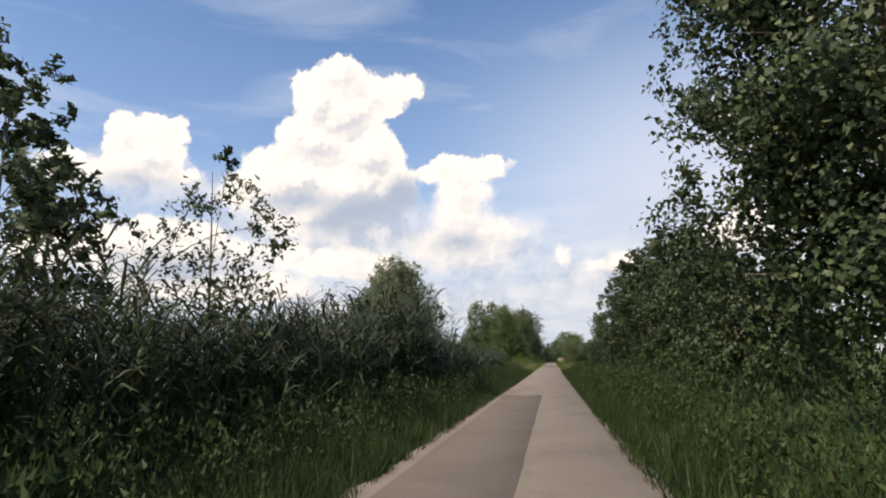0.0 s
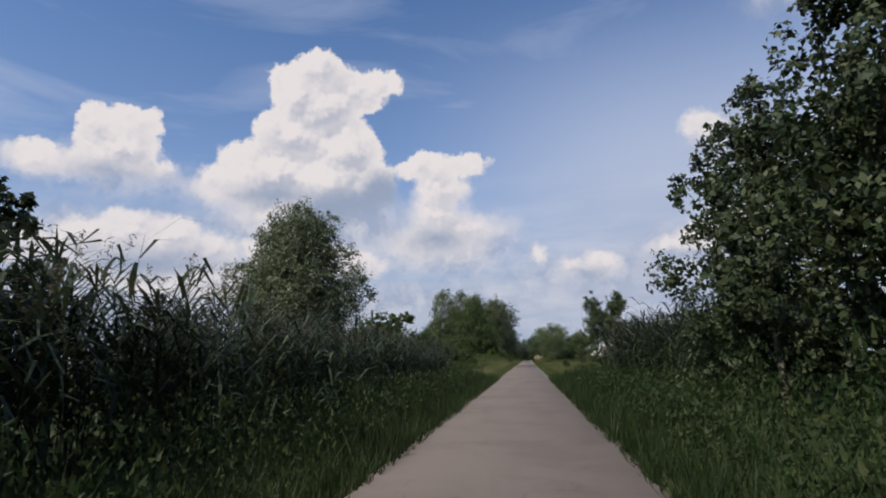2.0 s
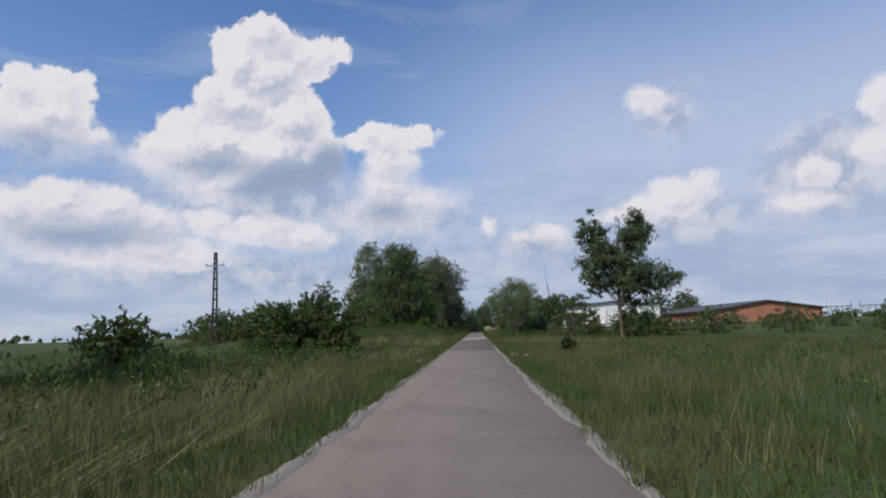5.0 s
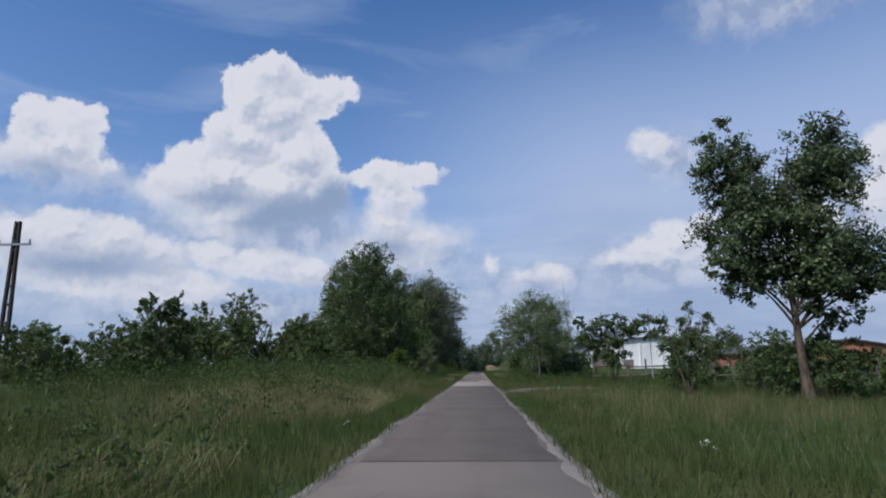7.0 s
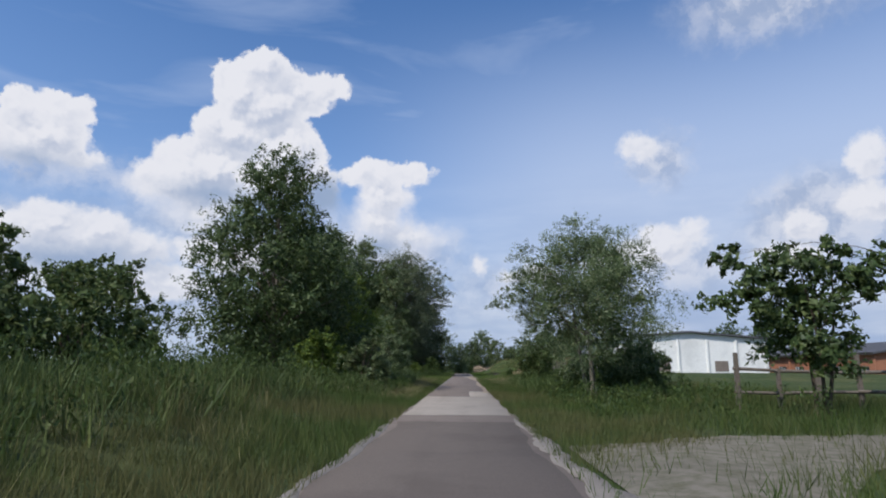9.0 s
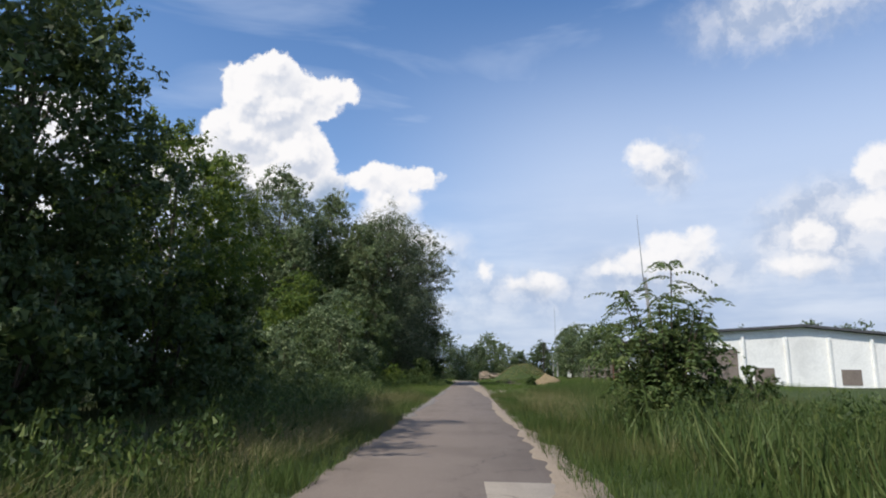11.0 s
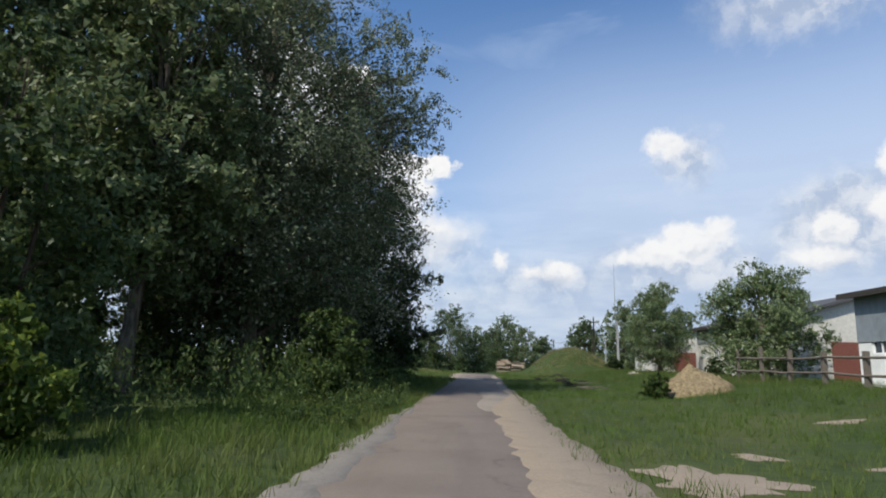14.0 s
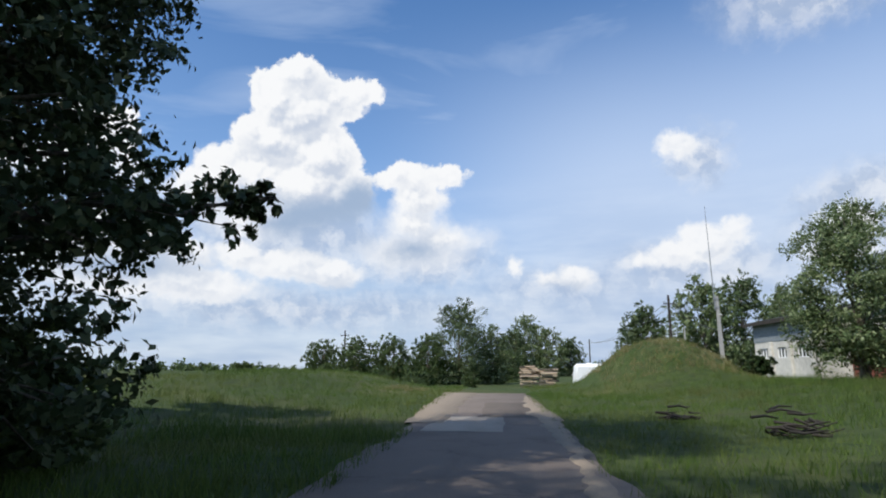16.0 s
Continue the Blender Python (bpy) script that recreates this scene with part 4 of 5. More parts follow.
for i, (x, y, r, h, n, mat) in enumerate([(14.0, 129.0, 2.2, 2.4, 5000, OAK), (12.9, 122.4, 1.9, 2.3, 6000, OAK), (14.0, 141.8, 1.3, 1.1, 3000, BUSH), (18.0, 136.0, 2.6, 2.6, 5000, OAK), (22.5, 131.0, 2.6, 2.2, 5000, OAK), (28.0, 127.0, 2.4, 2.2, 4000, OAK), (34.0, 124.0, 2.6, 2.0, 4000, BUSH), (4.5, 101.6, 0.42, 0.8, 900, WEED), (10.6, 129.6, 1.5, 2.9, 5000, OAK), (15.0, 121.0, 1.3, 1.6, 2500, BUSH), (22.0, 149.0, 2.0, 1.8, 3000, OAK), (27.0, 151.0, 2.2, 1.6, 3000, BUSH), (32.0, 150.0, 2.2, 1.7, 3000, OAK), (38.0, 152.0, 2.4, 1.8, 3000, BUSH), (45.0, 150.0, 2.4, 1.7, 3000, OAK), (18.0, 146.5, 1.6, 1.4, 2600, BUSH)]):
    bush((x, y), r, h, 0.07 if r < 0.6 else 0.085, int(n * 1.9), mat, "dark green thorn bush in rough grass", 110 + i, 1.2)
THORN = [(0, 0, 1.0, 0.75, 0.75, 0.6), (-0.4, 0, 1.9, 0.5, 0.5, 0.5), (0.6, 0.1, 1.8, 0.6, 0.5, 0.45), (1.3, 0, 2.0, 0.42, 0.4, 0.3), (-0.8, 0, 2.7, 0.3, 0.3, 0.45), (0.2, 0.1, 2.6, 0.45, 0.45, 0.5), (0.9, 0, 2.8, 0.3, 0.3, 0.45), (0.3, 0, 3.4, 0.2, 0.2, 0.35), (1.9, 0, 2.2, 0.25, 0.25, 0.2)]
tree("thorn_bush", (7.9, 122.5), THORN, 0.065, 11000, OAK, "wiry dark green thorn bush with long upright shoots", "bush", 0.07, 3, 131, bark=TWIG, spread=0.4, inside=0.05, tuft=12)
ACA = [(0, 0, 3.0, 1.5, 1.5, 0.9), (-1.6, 0, 3.3, 1.1, 1.0, 0.7), (1.5, 0, 3.6, 1.2, 1.0, 0.6), (2.6, 0, 4.3, 0.9, 0.8, 0.4), (-1.9, 0.2, 4.2, 0.5, 0.5, 0.5), (0.2, 0, 4.2, 1.2, 1.0, 0.6), (2.9, 0, 3.5, 0.8, 0.8, 0.4), (0, 0, 1.9, 1.4, 1.3, 0.7)]
tree("acacia", (9.6, 142.5), [(x, y, z, a * 1.1, e * 1.1, f * 1.15) for x, y, z, a, e, f in ACA], 0.13, 11000, OAK, "low acacia with spreading layered branches", trunk=0.1, stems=3, seed=130, bark=TWIG)
tree("willow", (5.6, 152.2), crown_lobes(4.1, 2.3, 7.3, 16, 0.85, 131) + [(-2.9, -0.6, 4.6, 1.2, 1.2, 0.8), (-3.8, 0.1, 4.4, 0.8, 0.9, 0.55), (-2.2, -1.4, 5.6, 1.3, 1.3, 0.9), (-2.6, 0.2, 3.1, 0.45, 0.5, 0.8), (-1.6, 0.4, 3.4, 0.6, 0.6, 0.6)], 0.062, 120000, WILLOW, "wide bushy willow with twigs hanging over the verge", trunk=0.17, stems=3, seed=131, slim=0.45, spread=0.2, inside=0.22, tuft=45)
bush((5.9, 157.2), 1.3, 1.6, 0.11, 6000, OAK, "dark green bush below a willow", 139)
bush((8.6, 156.5), 2.2, 2.6, 0.12, 9000, OAK, "dark green bush below a willow", 136)
bush((7.6, 160.5), 1.8, 2.4, 0.12, 8000, BUSH, "dark green bush in the verge weeds", 137)
bush((11.0, 163.5), 2.2, 2.6, 0.13, 7000, OAK, "dark green bush in the verge weeds", 138)
grass("field_grass", [(-16, -4.5, 66, 125, 46000, 0.62), (-4.5, -1.6, 66, 190, 85000, 0.42), (1.5, 4.5, 64, 190, 95000, 0.38), (4.5, 18, 64, 138, 68000, 0.5), (-14, -4.5, 125, 172, 26000, 0.7), (4.5, 16, 138, 185, 40000, 0.72), (-40, -15, 70, 140, 9000, 0.9), (17, 45, 66, 128, 10000, 0.8)], GRASS, "long rough green grass beside the road", 0.0075, 133)
grass("flattened_straw", [(-8.5, -3.0, 115, 122, 4500, 0.95), (-8, -2.8, 98, 109, 2500, 0.7), (-6.5, -2.4, 160, 170, 4500, 0.6), (-5.5, -2.3, 150, 157, 4500, 0.7), (-9, -3, 72, 92, 5000, 0.7)], STRAW, "pale flattened straw in the roadside grass", 0.0068, 132, 0.8)
grass("tall_weeds", [(3.4, 11, 155.5, 170, 7000, 1.05), (-7, -3.2, 150, 158, 3000, 0.9), (-12, -4.4, 126, 146, 6000, 0.9)], HEDGE, "tall broad-bladed green weeds by the road", 0.015, 131)
grass("dry_grass", [(-8, -2.8, 113, 125, 5000, 0.8), (-9, -3, 94, 108, 4000, 0.6), (4, 16, 184, 200, 7000, 0.55), (2.5, 9, 168, 186, 7000, 0.6), (2.5, 10, 114, 128, 3500, 0.6), (-12, -2.6, 98, 140, 6500, 0.75), (2.5, 14, 70, 124, 8000, 0.7), (-7, -2.2, 158, 188, 8000, 0.6), (3, 14, 160, 186, 6000, 0.6), (-9, -2.2, 66, 98, 9000, 0.6)], STRAW, "dry straw-coloured grass stalks among green grass", 0.0038, 134)
weeds("roadside_weeds", [(-12, -4, 66, 98, 16000, 1.1), (-10, -3, 96, 126, 12000, 0.75), (-16, -4.5, 118, 150, 42000, 1.2), (5, 20, 68, 100, 10000, 0.55), (4, 12, 156, 166, 9000, 1.0), (-5, -2.8, 150, 164, 8000, 0.8), (3.5, 9, 140, 156, 9000, 0.9)], 0.10, BUSH, "leafy green weeds in the rough grass", 135)


def utility_pole(at, tall, arms, mat, label, wide=0.14, lattice=False):
    x, y = at
    ob = thing("utility_pole", pose(x, y, float(ground_z(x, y))), label, "utility pole")
    if lattice:
        for s in (-1, 1):
            part("leg", prism([(s * 0.26 - 0.07, -0.3), (s * 0.26 + 0.07, -0.3), (s * 0.10 + 0.055, tall), (s * 0.10 - 0.055, tall)], -0.1, 0.1), mat, ob)
        for k in range(9):
            z = 0.5 + (tall - 1.2) * k / 8
            w = 0.26 - 0.16 * z / tall
            part("rung", boxed(-w, w, -0.06, 0.06, z, z + 0.16), mat, ob)
    else:
        part("shaft", prism([(-wide, -0.3), (wide, -0.3), (wide * 0.6, tall), (-wide * 0.6, tall)], -wide * 0.8, wide * 0.8), mat, ob)
    for z, w in arms:
        arm = part("crossarm", boxed(-w, w, -0.14, -0.04, z, z + 0.12), STEEL if lattice else mat, ob)
        for s in (-0.94, 0, 0.94):
            bm = bmesh.new()
            bmesh.ops.create_cone(bm, segments=8, radius1=0.05, radius2=0.03, depth=0.22, cap_ends=True, matrix=Matrix.Translation((s * w, -0.09, z + 0.22)))
            part("insulator", bm, PLASTIC, arm)
    return ob


utility_pole((-25.6, 131.2), 9.4, [(8.0, 0.95)], DARKWOOD, "dark grey lattice power pole with a crossarm in the field", lattice=True)
utility_pole((-95.0, 330.0), 9.0, [(8.0, 0.9)], CONCPOLE, "distant grey power pole at the field's edge", 0.16)
utility_pole((-28.7, 338.0), 10.0, [(9.0, 0.8)], DARKWOOD, "dark wooden power pole behind the hedge", 0.16)
utility_pole((12.5, 143.0), 5.3, [], CONCPOLE, "thin grey pole beside the farm fence", 0.03)


def switchgear(at, turn):
    """A row of low steel portals with crossbeams and insulators."""
    x, y = at
    ob = thing("switchgear", pose(x, y, float(ground_z(x, y)), 0, 0, turn), "distant grey steel portals of a small substation", "substation")
    for k in range(3):
        for s in (0, 8):
            part("post", prism([(k * 11 + s - 0.22, -0.2), (k * 11 + s + 0.22, -0.2), (k * 11 + s + 0.12, 7.4), (k * 11 + s - 0.12, 7.4)], -0.2, 0.2), STEEL, ob)
        beam = part("beam", boxed(k * 11 - 0.6, k * 11 + 8.6, -0.25, 0.25, 5.6, 6.0), STEEL, ob)
        for n in range(4):
            part("insulator", boxed(k * 11 + 1 + 2 * n - 0.12, k * 11 + 1 + 2 * n + 0.12, -0.12, 0.12, 4.4, 5.59, 0.05), PLASTIC, beam)
    return ob


switchgear((141.0, 322.0), -24)


def wildflower(at, seed):
    """A small clump of white umbels at the road's edge."""
    q = np.random.default_rng(seed)
    x, y = at
    ob = thing("wildflower", pose(x, y, float(ground_z(x, y))), "small clump of white flowering weeds at the road edge", "wildflower", "wildflowers")
    lines, heads, greens = [], [], []
    for _ in range(6):
        d = np.array([q.normal(0, 0.09), q.normal(0, 0.09), q.uniform(0.08, 0.2)])
        lines.append((np.stack([np.zeros(3), d * 0.6, d]), [0.006, 0.005, 0.004]))
        heads += [d + q.normal(0, 0.02, 3) for _ in range(9)]
        greens += [d * q.uniform(0.2, 0.8) + q.normal(0, 0.03, 3) for _ in range(10)]
    tagged(mesh_part("stem", tubes_mesh("stem", lines, GRASS, 4), ob), kind="stuff")
    tagged(mesh_part("blossom", leaves_mesh("blossom", np.array(heads), 0.02, WHITEPAINT, 0.9), ob, "white blossom"), kind="stuff")
    tagged(mesh_part("foliage", leaves_mesh("foliage", np.array(greens), 0.06, GRASS, 0.4), ob), kind="stuff")


for i, (x, y) in enumerate([(1.85, 99.5), (2.0, 101.0), (1.95, 103.4), (-1.9, 96.4), (-2.1, 97.4), (2.3, 98.2), (-2.6, 113.0), (-4.4, 117.0), (3.6, 109.0)]):
    wildflower((x, y), 140 + i)

# ---- third stretch: wood on one side ----
tree("field_maple", (-10.7, 159.5), crown_lobes(5.2, 0.8, 13.6, 24, 0.8, 150), 0.13, 64000, OAK, "dense dark green field maple beside the road", trunk=0.25, seed=150)
tree("field_maple", (-10.5, 165.2), crown_lobes(4.6, 0.8, 10.8, 22, 0.82, 151), 0.13, 46000, OAK, "dense dark green field maple in a roadside wood", trunk=0.24, seed=151)
bush((-6.9, 155.4), 1.7, 2.8, 0.09, 13000, ACACIA, "yellow-green bush below dark trees", 152)
bush((-4.5, 154.6), 1.35, 2.5, 0.10, 9000, GREYLEAF, "silvery leaved bush at the wood's edge", 153)
tree("acacia", (-9.4, 170.5), crown_lobes(3.5, 1.2, 9.4, 16, 0.85, 154), 0.11, 30000, ACACIA, "bright yellow-green acacia at the wood's edge", trunk=0.14, seed=154)
tree("acacia", (-12.8, 197.2), crown_lobes(3.7, 1.2, 8.0, 15, 0.88, 155), 0.12, 30000, ACACIA, "bright yellow-green acacia between silver bushes", trunk=0.15, seed=155)
tree("acacia", (-10.4, 203.4), crown_lobes(2.3, 3.2, 7.2, 11, 0.85, 157), 0.10, 20000, ACACIA, "yellow-green acacia beside dark poplars", trunk=0.12, seed=157)
bush((-6.4, 160.5), 1.7, 2.8, 0.11, 8000, OAK, "dense dark bush at the shaded edge of the wood", 178)
tree("field_maple", (-14.0, 174.0), crown_lobes(3.8, 0.8, 9.4, 14, 0.75, 156), 0.22, 13000, OAK, "dark green field maple in a roadside wood", trunk=0.2, seed=156)
for i, (x, y, r, h, n) in enumerate([(-7.6, 189.5, 2.4, 5.2, 14000), (-11.0, 188.0, 2.4, 4.2, 11000), (-15.0, 186.5, 2.8, 4.8, 9000), (-9.5, 194.2, 2.9, 7.2, 20000), (-8.9, 181.5, 1.9, 2.6, 8000), (-13.0, 182.0, 2.3, 3.6, 8000), (-19.5, 184.0, 2.8, 4.6, 7000), (-24.0, 185.0, 3.0, 5.4, 7000), (-16.5, 193.5, 2.4, 5.0, 9000), (-17.0, 199.5, 2.4, 5.4, 9000)]):
    bush((x, y), r, h, 0.10, int(n * 1.3), WILLOW, "tall silvery leaved willow bush at the wood's edge", 160 + i, low=-0.3)
for i, (x, y, r, h) in enumerate([(-7.0, 166.0, 2.0, 3.4), (-7.4, 170.5, 2.2, 3.8), (-13.0, 168.0, 2.6, 5.0)]):
    bush((x, y), r, h, 0.13, 8000, OAK, "dense dark bush at the shaded edge of the wood", 172 + i)
bush((-8.5, 205.4), 2.6, 7.8, 0.10, 22000, OAK, "dark green bush in the shade of the poplars", 180)
bush((-14.0, 205.0), 2.8, 5.6, 0.12, 12000, OAK, "dark green bush in the shade of the poplars", 181)
bush((-9.4, 177.0), 2.0, 2.7, 0.10, 9000, HEDGE, "mixed light green bush at the wood's edge", 179)
bush((-9.0, 185.4), 2.0, 3.6, 0.09, 10000, HEDGE, "mixed light green bush at the wood's edge", 184)
bush((-6.9, 196.5), 1.3, 1.7, 0.09, 6000, BUSH, "low leafy green bush at the wood's edge", 186)
bush((-8.2, 193.0), 1.4, 1.9, 0.09, 6000, BUSH, "low leafy green bush at the wood's edge", 185)
bush((-6.0, 202.9), 1.2, 1.9, 0.09, 7000, ACACIA, "small yellow-green bush in the verge", 170)
bush((-7.9, 202.2), 1.3, 2.0, 0.09, 7000, ACACIA, "small yellow-green bush in the verge", 171)
for i, (x, y, r, h, n) in enumerate([(-23.5, 206.5, 4.9, 21.8, 20000), (-18.6, 209.0, 4.9, 21.6, 22000), (-15.1, 216.0, 5.0, 21.2, 22000), (-18.0, 214.0, 4.2, 16.5, 12000), (-10.8, 213.5, 4.0, 16.8, 17000), (-26.5, 207.0, 3.4, 13.0, 10000)]):
    tree("white_poplar", (x, y), crown_lobes(r * 1.05, 3.2, h, 30, 0.95, 180 + i), 0.15, int(n * 2.6), WILLOW if i % 2 else GREYLEAF, "tall grey-green white poplar in a roadside grove", trunk=0.24, seed=180 + i, group="poplar grove", inside=0.4, tuft=18)
tree("white_poplar", (-9.2, 219.5), crown_lobes(7.4, 1.2, 19.8, 40, 0.82, 190) + [(6.0, 3.0, 11.2, 1.7, 1.7, 1.4), (6.1, 3.6, 13.0, 1.7, 1.7, 1.4), (5.6, 3.2, 15.0, 1.7, 1.7, 1.4), (5.8, 2.0, 12.2, 1.6, 1.6, 1.3), (5.0, 4.6, 12.6, 1.8, 1.8, 1.4), (5.0, 5.4, 10.4, 1.7, 1.7, 1.3), (4.4, 5.0, 14.6, 1.8, 1.8, 1.4), (4.6, 6.4, 9.0, 1.6, 1.6, 1.3), (4.6, 3.0, 16.8, 1.8, 1.8, 1.4)], 0.10, 175000, GREYPOPLAR, "very large grey-green white poplar overhanging the road", trunk=0.5, seed=190, group="poplar grove", inside=0.32)
LOW_BOUGHS = [(3.6, -0.6, 5.6, 1.4, 1.4, 1.1), (3.2, -2.2, 2.4, 1.5, 1.5, 1.1), (2.2, -3.2, 4.6, 1.7, 1.7, 1.3), (3.8, 0.9, 3.8, 1.2, 1.2, 0.9), (3.8, -0.2, 1.2, 1.3, 1.3, 0.9), (3.9, 0.4, 7.6, 1.3, 1.3, 1.0), (3.5, -0.8, 9.0, 1.5, 1.5, 1.2), (3.4, 1.6, 6.2, 1.4, 1.4, 1.1), (2.4, -3.0, 7.2, 1.7, 1.7, 1.3), (3.0, -1.2, 1.1, 1.4, 1.5, 1.0), (3.3, 1.2, 1.0, 1.3, 1.4, 0.9), (2.6, -2.8, 1.3, 1.5, 1.5, 1.1), (3.4, 0.0, 2.6, 1.3, 1.3, 0.9), (3.2, -1.4, 3.9, 1.5, 1.5, 1.1), (3.5, 0.6, 4.9, 1.3, 1.3, 1.0), (3.0, 1.6, 3.2, 1.4, 1.4, 1.0), (3.4, -0.4, 6.6, 1.4, 1.4, 1.0)]
ROAD_BOUGH = [(4.1, 0.3, 2.6, 1.15, 1.1, 0.85), (4.8, 0.35, 2.8, 0.95, 0.9, 0.7), (5.3, 0.45, 2.9, 0.72, 0.65, 0.5), (5.75, 0.5, 3.0, 0.5, 0.5, 0.36), (6.05, 0.55, 3.05, 0.32, 0.32, 0.25),
              (4.4, 0.4, 5.9, 1.0, 1.0, 0.8), (4.9, 0.4, 6.2, 0.8, 0.8, 0.6), (5.4, 0.4, 6.3, 0.55, 0.55, 0.4), (5.8, 0.4, 6.1, 0.4, 0.4, 0.3), (4.2, 0.2, 4.2, 0.95, 0.95, 0.75)]
HIGH_BOUGHS = [(1.2, -3.6, 16.4, 2.2, 2.2, 1.7), (0.9, -2.0, 17.6, 2.0, 2.0, 1.6), (2.2, -1.0, 15.0, 2.0, 2.0, 1.6), (-0.3, -1.0, 17.2, 2.2, 2.2, 1.6), (2.2, -3.0, 14.2, 2.0, 2.0, 1.6), (-1.0, 1.5, 16.0, 2.2, 2.2, 1.6)]
# this poplar's shaded look is put into its leaf colour
tree("white_poplar", (-8.2, 232.0), crown_lobes(4.8, 0.6, 15.5, 36, 0.98, 191) + HIGH_BOUGHS + LOW_BOUGHS + ROAD_BOUGH, 0.09, 185000, SHADEDPOPLAR, "large white poplar with shade-darkened leaves close to the road", trunk=0.36, seed=191, group="poplar grove", inside=0.34, spread=0.2, tuft=20)
# WEED's darker tones put the poplar's shade into this first bush
bush((-4.2, 226.5), 1.7, 3.0, 0.10, 10000, WEED, "dark green bush under a large poplar", 192)
bush((-4.6, 214.4), 1.6, 2.6, 0.09, 13000, BUSH, "dark green bush under a large poplar", 193)
bush((-6.0, 234.0), 1.5, 1.7, 0.11, 8000, OAK, "dark green bush under a large poplar", 194)
for i, (x, y, r, h) in enumerate([(-11.0, 209.0, 2.6, 4.6), (-15.0, 214.0, 2.8, 5.0), (-12.5, 221.0, 2.8, 5.2), (-16.5, 224.0, 3.0, 5.6), (-12.5, 229.0, 2.8, 5.2), (-19.5, 218.0, 3.0, 5.6), (-22.5, 209.0, 3.2, 6.0), (-14.5, 234.5, 2.6, 4.8), (-19.0, 231.0, 3.0, 5.4), (-25.0, 214.0, 3.2, 6.0), (-13.2, 212.8, 2.8, 5.6), (-17.2, 217.6, 3.0, 6.0), (-21.5, 221.5, 3.2, 6.2)]):
    bush((x, y), r, h, 0.15, 8500, OAK, "dark shaded bush under the poplar grove", 200 + i)
# the poplar at (-13.6, 225.0) is an addition that shades the roadside poplar
for i, (x, y, r, h) in enumerate([(-17.5, 227.0, 3.8, 17.0), (-14.0, 236.0, 3.2, 14.0), (-22.0, 222.0, 3.8, 18.0), (-13.6, 225.0, 3.6, 17.5), (-14.8, 230.5, 3.2, 15.5)]):
    tree("white_poplar", (x, y), crown_lobes(r, 2.5, h, 18, 0.85, 215 + i), 0.2, 26000, POPLAR, "tall grey-green white poplar in a roadside grove", trunk=0.24, seed=215 + i, group="poplar grove")


def feather_shrub(at, tall, wide, seed):
    """Several stems with long arching leaves, each of many paired leaflets."""
    q = np.random.default_rng(seed)
    x, y = at
    ob = thing("tree_of_heaven", pose(x, y, float(ground_z(x, y))), "young tree of heaven with long drooping feathered leaves", "shrub")
    ribs, leaflets, along = [], [], []
    for k in range(10):
        a = 2 * math.pi * k / 10 + q.uniform(-0.3, 0.3)
        reach, h = wide * q.uniform(0.25, 0.62), tall * q.uniform(0.5, 0.82)
        if k == 0:
            reach, h = 0.15, tall * 0.93
        s = np.linspace(0, 1, 6)[:, None]
        line = np.array([0, 0, -0.1]) + s ** 1.2 * np.array([math.cos(a) * reach, math.sin(a) * reach, 0]) + s * np.array([0, 0, h])
        mesh_part("stem", tubes_mesh("stem", [(line, np.linspace(0.035, 0.012, 6))], TWIG), ob)
        for n in range(34):
            f = 1 - 0.85 * (n / 34) ** 1.15
            root = np.array([np.interp(f, s[:, 0], line[:, c]) for c in range(3)])
            turn = q.uniform(0, 2 * math.pi)
            out = np.array([math.cos(turn), math.sin(turn), 0])
            length, rise = q.uniform(0.6, 1.1), q.uniform(0.1, 0.6) + (0.6 if n < 3 else 0)
            u = np.linspace(0, 1, 8)[:, None]
            rib = root + out * length * u + np.array([0, 0, length]) * (rise * u - 0.75 * u ** 2)
            ribs.append((rib[::2], [0.006, 0.005, 0.004, 0.003]))
            side = np.array([-out[1], out[0], 0])
            for v in np.linspace(0.12, 1, 10):
                p = np.array([np.interp(v, u[:, 0], rib[:, c]) for c in range(3)])
                for e in (-1, 1):
                    d = e * side + 0.35 * out + np.array([0, 0, -0.45])
                    leaflets.append(p + 0.06 * d)
                    along.append(2.5 * d)
    tagged(mesh_part("leaf_stalk", tubes_mesh("leaf_stalk", ribs, GRASS, 3), ob), kind="stuff")
    tagged(mesh_part("leaflet", leaves_mesh("leaflet", np.array(leaflets), 0.155, HEDGE, 0.38, 0.0, np.array(along)), ob), kind="stuff")


feather_shrub((4.9, 166.6), 4.3, 2.4, 195)
bush((5.3, 167.2), 1.6, 2.7, 0.1, 5000, BUSH, "leafy green bush under a tree of heaven", 187)
bush((8.8, 176.5), 1.2, 1.4, 0.09, 4000, BUSH, "leafy green bush beside the meadow", 196)
bush((12.0, 178.5), 1.4, 1.7, 0.09, 4000, BUSH, "leafy green bush beside the meadow", 197)
weeds("wood_edge_weeds", [(-9.5, -4.6, 184, 206, 14000, 1.2), (-14, -8, 180, 192, 7000, 1.3), (-7.5, -3.0, 205, 226, 17000, 1.5), (-3.6, -2.1, 206, 228, 6000, 0.6)], 0.09, BUSH, "dense leafy weeds at the shaded wood edge", 189)
weeds("meadow_weeds", [(-7, -3.8, 166, 186, 9000, 0.9), (-3.0, -1.95, 210.5, 213.5, 1400, 0.5), (4, 11, 160, 170, 6000, 1.0), (-14, -4.4, 166, 186, 30000, 1.5), (-6.2, -3.4, 168, 184, 5000, 0.8)], 0.085, HEDGE, "leafy green weeds and brambles in the grass", 188)
